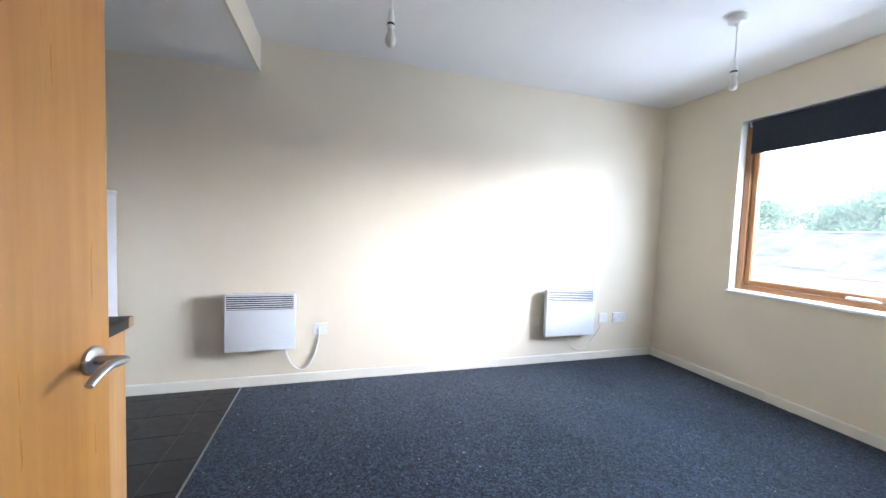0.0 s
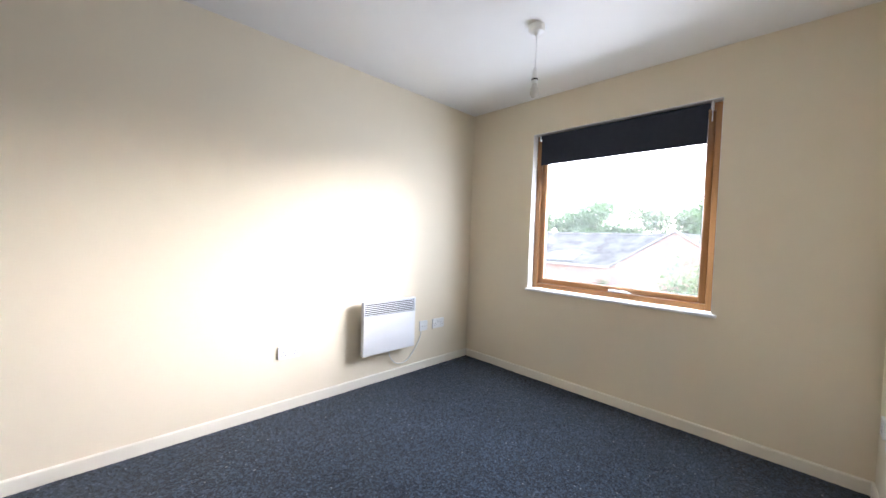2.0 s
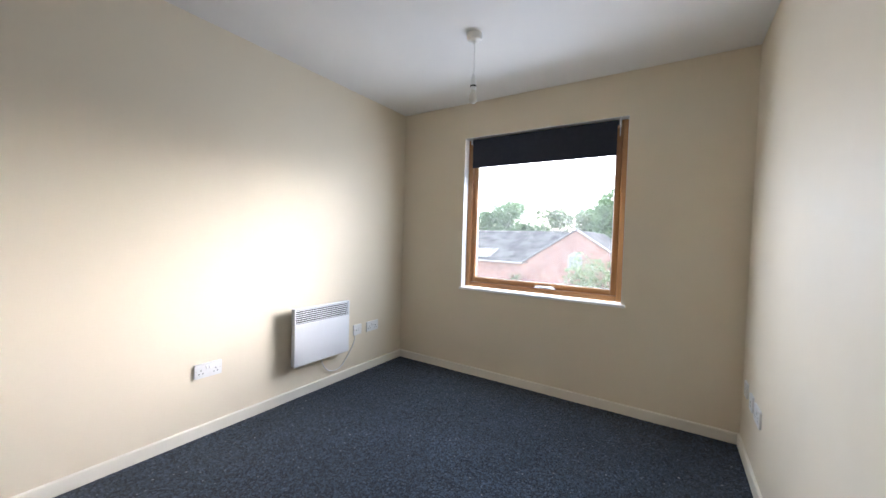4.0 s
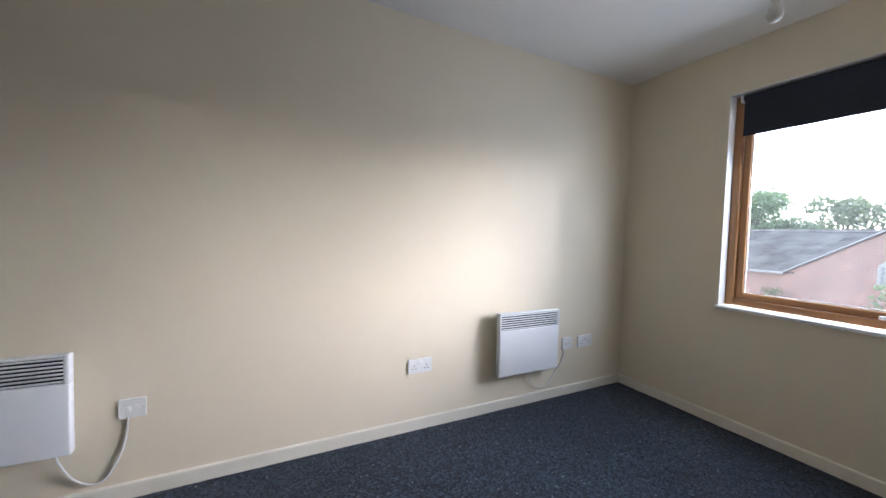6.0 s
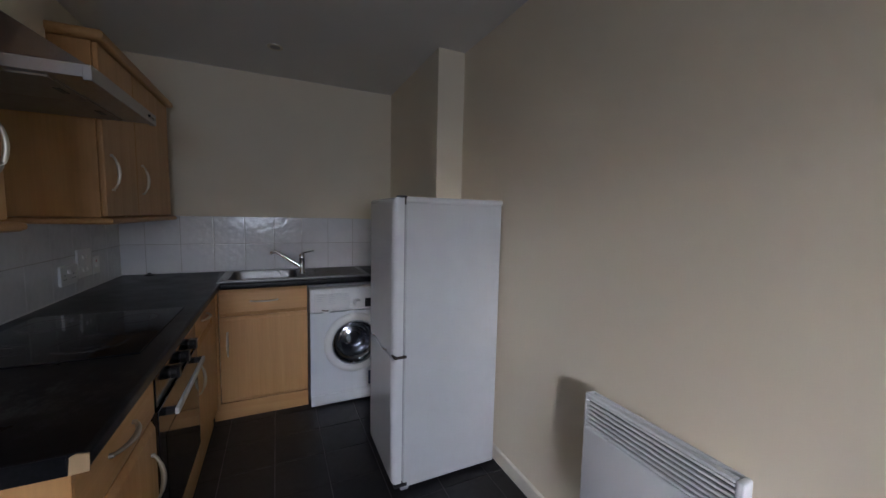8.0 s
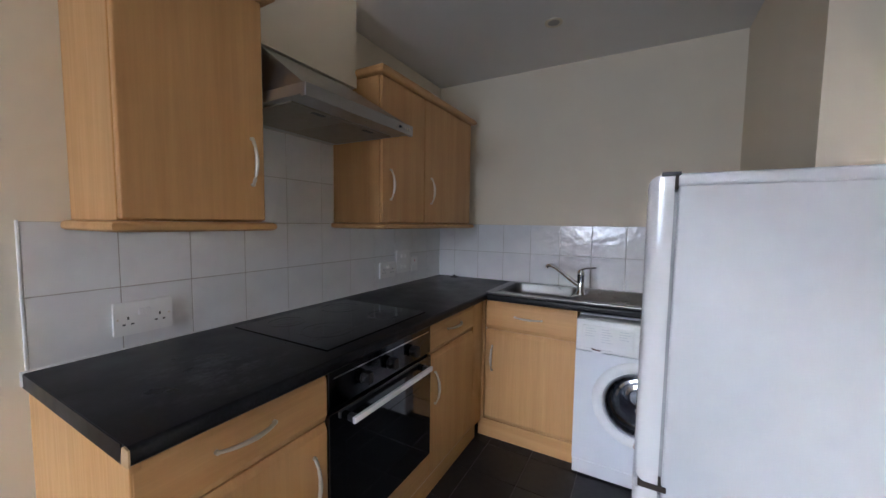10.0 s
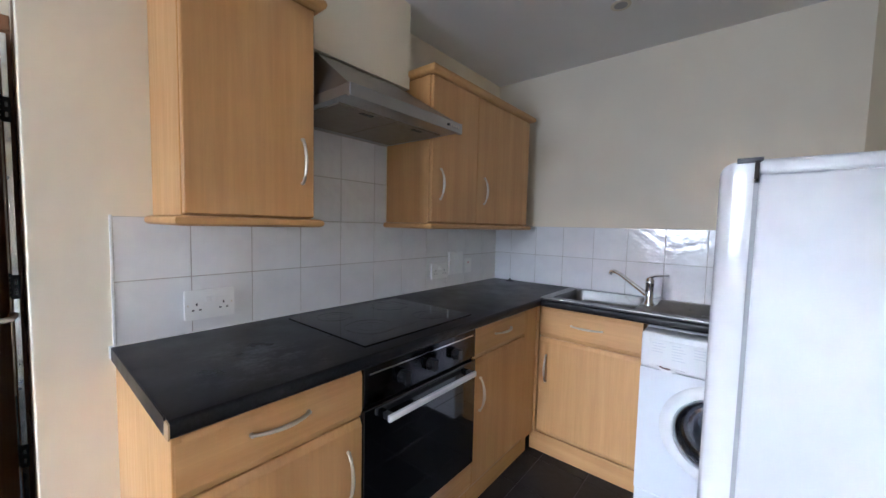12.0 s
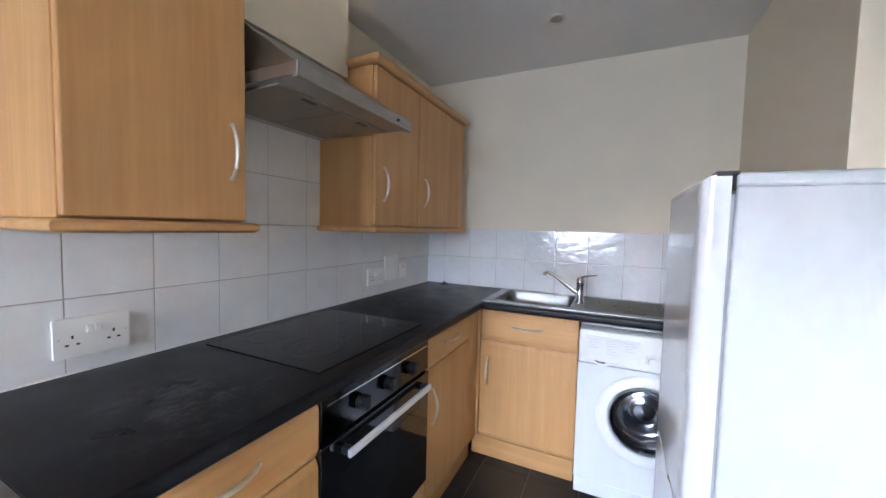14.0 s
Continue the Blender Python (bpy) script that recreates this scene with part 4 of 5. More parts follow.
def wall_unit(x0, x1, splits, handles, label):
    """splits: the x of each edge between doors, from x1 down to x0."""
    ob = thing("wall_unit", (x0 + x1) / 2, YK, 1.285, label, "kitchen unit", "kitchen wall units")
    part("carcass", solid(x0, x1, YK + 0.002, UY - 0.021, 1.306, 2.008, 0.0015), BEECH, ob)
    for k, (b, a) in enumerate(zip(splits, splits[1:])):
        a, b = a + 0.0015, b - 0.0015
        d = part("door", solid(a, b, UY - 0.020, UY, 1.310, 2.006, 0.005, 3), BEECH, ob)
        bow_handle(d, (handles[k], UY, 1.497), (0, 0, 1), (0, 1, 0), 0.150)
    path = [(x1, YK + 0.003), (x1, UY), (x0, UY), (x0, YK + 0.003)]
    bm = bmesh.new()
    rail(bm, list(reversed(path)), 2.009, 2.050, 0.030)
    box(bm, x0, x1, YK + 0.003, UY, 2.012, 2.046)
    part("cornice", bm, BEECH_X, ob, smooth=True)
    bm = bmesh.new()
    rail(bm, list(reversed(path)), 1.277, 1.305, 0.024)
    box(bm, x0, x1, YK + 0.003, UY, 1.279, 1.303)
    part("pelmet", bm, BEECH_X, ob, smooth=True)
    return ob


wall_unit(-1.068, -0.683, [-0.683, -1.068], [-1.022], "tall beech wall unit beside the cooker hood")
wall_unit(-2.680, -1.680, [-1.680, -2.060, -2.680], [-1.742, -2.132], "double beech wall unit over the worktop")

# ---- cooker hood and its boxing ----
bm = solid(-1.660, -1.0705, YK + 0.001, 1.470, 1.957, KCEIL)
structure("hood_boxing", bm, WALL, "cream painted boxing above the cooker hood", "boxing")
hood = thing("cooker_hood", -1.388, YK, 1.70, "stainless steel visor cooker hood with greasy filters", "cooker hood")
bm = bmesh.new()
HA, HB = -1.672, -1.084
box(bm, HA, HB, YK + 0.003, 1.785, 1.705, 1.738)
lo = [bm.verts.new(q) for q in ((HA, YK + 0.003, 1.7385), (HB, YK + 0.003, 1.7385), (HB, 1.783, 1.7385), (HA, 1.783, 1.7385))]
hi = [bm.verts.new(q) for q in ((HA + 0.085, YK + 0.003, 1.955), (HB - 0.085, YK + 0.003, 1.955), (HB - 0.085, 1.455, 1.955), (HA + 0.085, 1.455, 1.955))]
for k in range(4):
    bm.faces.new((lo[k], lo[(k + 1) % 4], hi[(k + 1) % 4], hi[k]))
bm.faces.new(lo)
bm.faces.new(hi)
part("canopy", bm, STEEL, hood)
part("front_rail", solid(HA - 0.0005, HB + 0.0005, 1.772, 1.793, 1.697, 1.740, 0.002), STEEL, hood, "bright steel front rail")
for k in range(2):
    a = HA + 0.028 + k * 0.268
    f = part("grease_filter", solid(a, a + 0.264, YK + 0.06, 1.690, 1.699, 1.7052, 0.001), FILTER, hood, "greasy mesh filter panel")
    bm = solid(a + 0.10, a + 0.155, 1.655, 1.672, 1.697, 1.6995)
    part("catch", bm, BLACK, f)
for k in range(5):
    bm = bmesh.new()
    rod(bm, (-1.572 - k * 0.016, 1.792, 1.718), (-1.572 - k * 0.016, 1.799, 1.718), 0.0052, seg=12)
    part("button", bm, CHROME if k else BLACK, hood, "small round push button")

# ---- washing machine ----
wm = thing("washing_machine", -2.54, 2.745, 0, "white front-loading washing machine under the worktop", "washing machine")
MX, MY0, MY1, MZ = BX + 0.076, 2.441, 3.038, 0.838
part("cabinet", solid(XE + 0.03, MX - 0.112, MY0, MY1, 0.012, MZ, 0.006, 3), WHITE_METAL, wm, smooth=True)
PC = (MY0 + 0.300, 0.440)


def holed_panel(bm, u0, u1, v0, v1, cu, cv, r, x_back, x_front, n=96):
    """A panel on the y-z plane with a round hole."""
    angs = sorted([2 * math.pi * k / n for k in range(n)] + [math.atan2(v - cv, u - cu) % (2 * math.pi) for u in (u0, u1) for v in (v0, v1)])
    loops = []
    for x in (x_back, x_front):
        out, inn = [], []
        for t in angs:
            c, s = math.cos(t), math.sin(t)
            k = min(((u1 if c > 0 else u0) - cu) / c if abs(c) > 1e-9 else 1e9, ((v1 if s > 0 else v0) - cv) / s if abs(s) > 1e-9 else 1e9)
            out.append(bm.verts.new((x, cu + c * k, cv + s * k)))
            inn.append(bm.verts.new((x, cu + c * r, cv + s * r)))
        loops.append((out, inn))
    m = len(angs)
    (ob_, ib), (of, fi) = loops
    for k in range(m):
        j = (k + 1) % m
        for quad in ((ob_[k], ob_[j], ib[j], ib[k]), (of[k], of[j], fi[j], fi[k]), (ob_[k], ob_[j], of[j], of[k]), (ib[k], ib[j], fi[j], fi[k])):
            bm.faces.new(quad)


bm = bmesh.new()
holed_panel(bm, MY0, MY1, 0.090, 0.668, PC[0], PC[1], 0.158, MX - 0.113, MX)
part("front_panel", bm, WHITE_METAL, wm, smooth=True)
part("kick_panel", solid(MX - 0.113, MX - 0.003, MY0 + 0.002, MY1 - 0.002, 0.012, 0.086, 0.004), WHITE_METAL, wm)
cp = part("control_panel", solid(MX - 0.113, MX + 0.004, MY0, MY1, 0.672, MZ - 0.004, 0.010, 3), WHITE_PLASTIC, wm, "white plastic fascia", True)
dr = part("detergent_drawer", solid(MX + 0.002, MX + 0.0075, MY0 + 0.030, MY0 + 0.262, 0.692, 0.806, 0.002), WHITE_PLASTIC, wm)
# the grip is a shallow dished lip under the drawer
bm = bmesh.new()
prism(bm, [(0.040, 0.690)] + [(0.056 + 0.016 * k, 0.684 - 0.014 * math.sin(math.pi * k / 6)) for k in range(7)] + [(0.172, 0.688)], Matrix(((0, 0, 1, MX + 0.0055), (1, 0, 0, MY0), (0, 1, 0, 0), (0, 0, 0, 1))), 0.006)
part("drawer_grip", bm, WHITE_PLASTIC, dr, "shaded finger lip")
bm = bmesh.new()
prism(bm, [(0.072, 0.691), (0.086, 0.683), (0.112, 0.681), (0.124, 0.686), (0.112, 0.689), (0.096, 0.688), (0.082, 0.692)], Matrix(((0, 0, 1, MX + 0.0112), (1, 0, 0, MY0), (0, 1, 0, 0), (0, 0, 0, 1))), 0.001)
part("rust_stain", bm, RUST, dr, "rust-brown stain on the grip")
for g, rows in ((0.045, 4), (0.120, 6), (0.200, 4)):
    for k in range(rows):
        wide = 0.034 + 0.016 * ((k * 7 + rows) % 3) / 2
        part("print_bar", solid(MX + 0.0072, MX + 0.0080, MY0 + g, MY0 + g + wide, 0.790 - 0.0125 * k, 0.7925 - 0.0125 * k), PALE_PRINT, dr)
bm = bmesh.new()
rod(bm, (MX + 0.003, MY0 + 0.312, 0.726), (MX + 0.012, MY0 + 0.312, 0.726), 0.027, 0.025, 32)
rod(bm, (MX + 0.012, MY0 + 0.312, 0.726), (MX + 0.026, MY0 + 0.312, 0.726), 0.019, 0.016, 32)
part("programme_dial", bm, WHITE_PLASTIC, wm, smooth=True)
part("display", solid(MX + 0.0035, MX + 0.0048, MY0 + 0.368, MY0 + 0.485, 0.690, 0.752), BLACK, cp, "small dark display")
face = pose(MX, *PC, 90, 0, 90)
bm = bmesh.new()
lathe(bm, [(0.159, 0.001), (0.212, 0.001), (0.213, 0.006), (0.205, 0.013), (0.182, 0.018), (0.165, 0.015), (0.160, 0.006)], face, 56)
wdoor = part("porthole_ring", bm, WHITE_PLASTIC, wm, "white plastic porthole door ring", True)
bm = bmesh.new()
lathe(bm, [(0.150, 0.010), (0.159, 0.012), (0.1575, 0.004), (0.152, -0.020)], face, 56)
part("inner_ring", bm, GREY_PLASTIC, wdoor, "grey inner ring", True)
bm = bmesh.new()
lathe(bm, [(0.154, 0.010), (0.150, 0.013), (0.143, 0.004), (0.137, -0.020), (0.124, -0.026), (0.112, -0.050), (0.100, -0.046), (0.092, -0.072), (0.078, -0.066), (0.070, -0.086), (0.052, -0.080), (0.044, -0.094), (0.0, -0.088)], face, 48)
part("porthole_glass", bm, DRUMGLASS, wdoor, "bowl-shaped glass reflecting the room", True)
part("door_handle", solid(MX + 0.006, MX + 0.028, MY0 + 0.497, MY0 + 0.520, 0.360, 0.490, 0.008, 3), WHITE_PLASTIC, wdoor, smooth=True)
part("label", solid(MX + 0.0002, MX + 0.001, MY0 + 0.394, MY0 + 0.470, 0.112, 0.214), NAVY, wm, "small dark blue label")
for yy in (MY0 + 0.05, MY1 - 0.05):
    bm = bmesh.new()
    rod(bm, (MX - 0.06, yy, 0.0), (MX - 0.06, yy, 0.014), 0.018)
    part("foot", bm, BLACK, wm)

# ---- fridge freezer ----
fr = thing("fridge_freezer", -1.50, 3.04, 0, "white upright fridge freezer with worn door hinges", "fridge")
RXA, RXB = -1.715, -1.274
RYF, RYB = 2.783, 3.297
# cabinet and lid take the dimmed white, to tame the light on them
part("cabinet", solid(RXA, RXB, RYF, RYB, 0.022, 1.402, 0.006, 3), FRIDGE_DIMMED, fr, smooth=True)
part("lid", solid(RXA - 0.003, RXB + 0.004, RYF - 0.003, RYB + 0.004, 1.400, 1.428, 0.008, 3), FRIDGE_DIMMED, fr, "white plastic top", True)


def split(x):
    """Height of the gently wavy joint between the doors."""
    t = (RXB - x) / (RXB - RXA)
    return 0.680 + 0.007 * math.sin(t * 11.0) * min(1.0, t * 4)


steps = [RXA + (RXB - RXA) * k / 16 for k in range(17)]
for nm, outline in (("upper_door", [(x, split(x) + 0.008) for x in steps] + [(RXB, 1.425), (RXA, 1.425)]),
                    ("lower_door", [(RXA, 0.050), (RXB, 0.050)] + [(x, split(x) - 0.008) for x in reversed(steps)])):
    bm = bmesh.new()
    prism(bm, outline, Matrix(((1, 0, 0, 0), (0, 0, 1, RYF - 0.060), (0, 1, 0, 0), (0, 0, 0, 1))), 0.052)
    rim_edges = [e for e in bm.edges if all(v.co.y < RYF - 0.055 for v in e.verts)]
    bmesh.ops.bevel(bm, geom=rim_edges, offset=0.026, segments=6, affect="EDGES", profile=0.5)
    dd = part(nm, bm, FRIDGE_DOOR_LIFTED, fr, smooth=True)
    for f in dd.data.polygons:
        f.use_smooth = f.area < 0.02
    lo, hi = (0.705, 1.386) if nm == "upper_door" else (0.062, 0.660)
    part("gasket", solid(RXA + 0.012, RXB - 0.010, RYF - 0.0085, RYF + 0.001, lo, hi), GREY_PLASTIC, dd, "grey door seal")
bm = bmesh.new()
sweep(bm, [(x, RYF - 0.040, split(x)) for x in steps], 0.009, 8)
part("joint_grime", bm, DIRT, fr, "dark grime in the joint between doors")
part("hinge", solid(RXB - 0.045, RXB + 0.002, RYF - 0.034, RYF + 0.004, 1.422, 1.432, 0.001), BLACK, fr, "dark top hinge")
part("hinge", solid(RXB - 0.050, RXB + 0.004, RYF - 0.050, RYF + 0.010, 0.674, 0.688, 0.002), DIRT, fr, "grimy middle hinge")
part("hinge", solid(RXB - 0.050, RXB + 0.002, RYF - 0.045, RYF + 0.020, 0.030, 0.048, 0.002), BLACK, fr, "dark bottom hinge")
part("hinge_cap", solid(RXB + 0.0005, RXB + 0.002, RYF - 0.008, RYF - 0.001, 1.392, 1.426), DIRT, fr, "rust-stained hinge cover")
for xa, xb in ((RXA + 0.02, RXA + 0.10), (RXA + 0.24, RXA + 0.32)):
    bm = bmesh.new()
    sweep(bm, [(xa, RYF - 0.054, split(xa) + 0.001), ((xa + xb) / 2, RYF - 0.057, split((xa + xb) / 2) + 0.001), (xb, RYF - 0.054, split(xb))], [0.003, 0.006, 0.003], 10)
    part("door_grip", bm, CHROME, fr, "bright edge of the recessed grip", smooth=True)
part("plinth_grille", solid(RXA + 0.004, RXB - 0.004, RYF - 0.010, RYF + 0.03, 0.008, 0.046, 0.002), GREY_PLASTIC, fr)
for xx in (RXA + 0.05, RXB - 0.05):
    for yy in (RYF + 0.05, RYB - 0.05):
        bm = bmesh.new()
        rod(bm, (xx, yy, 0.0), (xx, yy, 0.024), 0.018)
        part("foot", bm, BLACK, fr)

# ---- kitchen sockets ----
KW = lambda x, z: pose(x, YK + 0.007, z, 0, 0, 180)
double_socket(KW(-0.838, 0.994), 0.158, 0.104, "white double socket on the tiles, over a tile joint")
double_socket(KW(-2.122, 1.008), 0.155, 0.098, "white double socket on the kitchen tiles")
s = thing("cooker_switch", 0, 0, 0, "white twin cooker switch on the kitchen tiles", "switch", "wall switches", True, KW(-2.290, 1.048))
plate_parts(s, 0.146, 0.150, (), ((-0.02, 0.035), (0.02, 0.035), (-0.02, -0.035), (0.02, -0.035)))
single_plate(KW(-2.424, 1.020), "cooker_switch", "white switch with a red marker on the tiles", 0.078, 0.098, True)

# ---- floor tiles and joint strip ----
strip = structure("threshold_strip", solid(SEAM_X - 0.007, SEAM_X + 0.002, YK, YW - 0.016, -0.006, 0.0065, 0.003), JOINTBAR, "thin dark strip where carpet meets tile", "trim")
tiled = structure("floor_kitchen", solid(XE, SEAM_X - 0.006, YK, YW, -0.014, -0.0035), DARK_GROUT, "dark slate-look kitchen floor of square tiles", "floor")
P = 0.2535
shared = {}
rows, cols = 9, 10
for i in range(cols):
    for j in range(rows):
        x1 = SEAM_X - 0.190 - P * (i - 1) if i else SEAM_X - 0.008
        x0 = SEAM_X - 0.190 - P * i + 0.003
        y1 = 3.487 - P * j - 0.003
        y0 = 3.487 - P * (j + 1)
        x0, x1, y0, y1 = max(x0, XE), min(x1, SEAM_X - 0.008), max(y0, YK), min(y1, YW - 0.001)
        if x1 - x0 < 0.02 or y1 - y0 < 0.02:
            continue
        w, h = round(x1 - x0, 4), round(y1 - y0, 4)
        if (w, h) not in shared:
            me = bpy.data.meshes.new("floor_tile")
            bm = solid(-w / 2, w / 2, -h / 2, h / 2, -0.004, 0.0, 0.0012, 1)
            bm.to_mesh(me)
            bm.free()
            me.materials.append(VINYL)
            shared[(w, h)] = me
        t = new("floor_tile", shared[(w, h)])
        t.location = ((x0 + x1) / 2, (y0 + y1) / 2, 0.0006 * random.random())
        t.parent = tiled


# ---- wall tiles ----
def tile_field(name, label, m, u0, u1, v0, v1, us, vs, mat=None):
    """Tiles on a wall plane: u along the wall, v up; m places the plane, whose z axis leaves the wall."""
    bm = bmesh.new()
    prism(bm, [(u0, v0), (u1, v0), (u1, v1), (u0, v1)], m @ Matrix.Translation((0, 0, 0.0008)), 0.0032)
    back = structure(name, bm, GROUT, label, "wall tiles")
    g = 0.0012
    for a, b in zip(us, us[1:]):
        for c, d in zip(vs, vs[1:]):
            a2, b2, c2, d2 = max(a, u0) + g, min(b, u1) - g, max(c, v0) + g, min(d, v1) - g
            if b2 - a2 < 0.01 or d2 - c2 < 0.01:
                continue
            key = (round(b2 - a2, 4), round(d2 - c2, 4), mat is None)
            if key not in shared2:
                me = bpy.data.meshes.new("wall_tile")
                bm = solid(-key[0] / 2, key[0] / 2, -key[1] / 2, key[1] / 2, 0.001, 0.0062, 0.0016, 2)
                bm.to_mesh(me)
                bm.free()
                me.materials.append(mat or TILE)
                shared2[key] = me
            t = new("wall_tile", shared2[key])
            t.matrix_basis = m @ pose((a2 + b2) / 2, (c2 + d2) / 2, 0, random.uniform(-0.12, 0.12), random.uniform(-0.12, 0.12))
            t.parent = back
    return back


shared2 = {}
south_plane = Matrix(((-1, 0, 0, 0), (0, 0, 1, YK), (0, 1, 0, 0), (0, 0, 0, 1)))
QT = 0.2025
us = [0.583] + [0.785 + QT * k for k in range(11)]
vs = [TOP - 0.004, 1.0965, 1.300]
tile_field("tiles_splashback", "white glazed square wall tiles behind the worktop", south_plane, 0.583, -XE - 0.001, TOP - 0.004, 1.300, us, vs)
tile_field("tiles_hood", "white glazed square wall tiles behind the cooker hood", south_plane, 1.0695, 1.674, 1.3005, 1.704, us, [1.3005, 1.5025, 1.704])
east_plane = Matrix(((0, 0, 1, XE), (1, 0, 0, 0), (0, 1, 0, 0), (0, 0, 0, 1)))
tile_field("tiles_sink", "white glazed wavy wall tiles behind the sink", east_plane, YK + 0.007, 3.164, TOP - 0.004, 1.304, [YK + 0.007] + [1.431 + 0.2 * k for k in range(10)], [TOP - 0.004, 1.102, 1.304], WAVY_TILE)
structure("tile_trim", solid(-0.583, -0.576, YK + 0.0005, YK + 0.0085, TOP, 1.304, 0.002), WHITE_PLASTIC, "white plastic tile edge trim", "trim")

# ---- outside the window ----
GZ = -5.6


def leaf_material(name, a, b):
    m, nt, bs = material(name, 0.6)
    geo = nt.nodes.new("ShaderNodeNewGeometry")
    nt.links.new(ramp(nt, geo.outputs["Random Per Island"], [(0.0, a), (1.0, b)]), bs.inputs["Base Color"])
    tr = nt.nodes.new("ShaderNodeBsdfTranslucent")
    nt.links.new(ramp(nt, geo.outputs["Random Per Island"], [(0.0, a), (1.0, b)]), tr.inputs[0])
    mx = nt.nodes.new("ShaderNodeMixShader")
    mx.inputs[0].default_value = 0.35
    nt.links.new(bs.outputs[0], mx.inputs[1])
    nt.links.new(tr.outputs[0], mx.inputs[2])
    nt.links.new(mx.outputs[0], nt.nodes["Material Output"].inputs[0])
    return m


LEAF_A = leaf_material("green_leaves", (0.065, 0.115, 0.045), (0.14, 0.20, 0.085))
LEAF_B = leaf_material("pale_leaves", (0.085, 0.115, 0.055), (0.175, 0.205, 0.10))
BARK = plain("bark", (0.10, 0.08, 0.06), 0.9)
GROUND = paint("yard_concrete", (0.20, 0.195, 0.185), 0.9, 0.3, 0.3, 0.3)
CLAD = paint("ochre_render", (0.26, 0.22, 0.14), 0.85, 0.2, 0.2, 0.6)
VERGE = paint("pale_verge_board", (0.20, 0.185, 0.165), 0.6, 0.1, 0.0, 2)
ROOFLIGHT = plain("dirty_rooflight", (0.11, 0.11, 0.11), 0.4)

bm = bmesh.new()
bmesh.ops.create_grid(bm, x_segments=8, y_segments=8, size=1500)
for v in bm.verts:
    v.co.z = GZ
structure("ground", bm, GROUND, "grey yard ground outside, far below", "ground")


def uv_wall(bm):
    uv = bm.loops.layers.uv.verify()
    for f in bm.faces:
        n = f.normal
        for l in f.loops:
            c = l.vert.co
            l[uv].uv = (c.y, c.z) if abs(n.x) > 0.5 else ((c.x, c.z) if abs(n.y) > 0.5 else (c.x, c.y))


def brick_part(name, bm, parent):
    bmesh.ops.recalc_face_normals(bm, faces=bm.faces)
    bm.normal_update()
    uv_wall(bm)
    return part(name, bm, BRICK, parent)


def roof_sheet(name, parent, p0, p1, p2, p3, along, mat=None, pitch=0.30, amp=0.028, thick=0.05):
    """Corrugated sheeting between eave p0-p1 and ridge p3-p2, ribs from eave to ridge."""
    p0, p1, p2, p3 = (Vector(p) for p in (p0, p1, p2, p3))
    n = max(4, int((p1 - p0).length / pitch) * 2)
    bm = bmesh.new()
    up = (p1 - p0).cross(p3 - p0).normalized()
    up = up if up.z > 0 else -up
    rows = []
    for j in range(5):
        r = []
        for i in range(n + 1):
            a, b = p0.lerp(p1, i / n), p3.lerp(p2, i / n)
            r.append(bm.verts.new(a.lerp(b, j / 4) + up * (amp * (1 if i % 2 else -1) + 0.02 * noise.noise(Vector((i * 0.07, j * 0.9, 3.0))))))
        rows.append(r)
    for a, b in zip(rows, rows[1:]):
        for i in range(n):
            bm.faces.new((a[i], a[i + 1], b[i + 1], b[i]))
    bmesh.ops.solidify(bm, geom=bm.faces[:], thickness=thick)
    return part(name, bm, mat or SHEET, parent)


# the brick workshop: a gabled wing towards us, a long roof beside it
WXX, GY0, GY1, PY, PZ, EZ = 28.4, 3.15, 11.05, 7.05, 2.13, -0.47
shop = thing("brick_workshop", 33, 8, GZ, "old red-brick workshop with a gable and grey sheet roofs", "building")
bm = bmesh.new()
prism(bm, [(GY0, GZ), (GY1, GZ), (GY1, EZ), (PY, PZ), (GY0, EZ)], Matrix(((0, 0, 1, WXX), (1, 0, 0, 0), (0, 1, 0, 0), (0, 0, 0, 1))), 0.35)
gable = brick_part("gable_wall", bm, shop)
bm = bmesh.new()
box(bm, WXX + 0.02, WXX + 0.35, GY1, 46, GZ, EZ - 0.05)
brick_part("side_wall", bm, shop)
bm = bmesh.new()
box(bm, WXX + 0.36, 41, GY0, GY0 + 0.3, GZ, EZ - 0.05)
brick_part("side_wall", bm, shop)
roof_sheet("roof", shop, (WXX - 0.1, GY0 - 0.15, EZ - 0.02), (41, GY0 - 0.15, EZ - 0.02), (41, PY, PZ + 0.06), (WXX - 0.1, PY, PZ + 0.06), "x")
roof_sheet("roof", shop, (WXX - 0.1, GY1 + 0.1, EZ - 0.02), (36, GY1 + 0.1, EZ - 0.02), (36, PY, PZ + 0.06), (WXX - 0.1, PY, PZ + 0.06), "x")
main = roof_sheet("roof", shop, (WXX - 0.15, GY1 - 0.3, EZ - 0.04), (WXX - 0.15, 46, EZ - 0.04), (36, 46, PZ), (36, PY + 0.2, PZ), "y")
roof_sheet("roof", shop, (43, GY1 - 3, EZ), (43, 46, EZ), (36, 46, PZ), (36, PY + 0.2, PZ), "y")
for (ya, za), (yb, zb) in (((GY0 - 0.12, EZ - 0.02), (PY, PZ + 0.06)), ((GY1 + 0.12, EZ - 0.02), (PY, PZ + 0.06))):
    bm = bmesh.new()
    prism(bm, [(ya, za), (yb, zb), (yb, zb + 0.09), (ya, za + 0.09)], Matrix(((0, 0, 1, WXX - 0.14), (1, 0, 0, 0), (0, 1, 0, 0), (0, 0, 0, 1))), 0.30)
    part("verge", bm, VERGE, shop, "pale verge capping")
bm = bmesh.new()
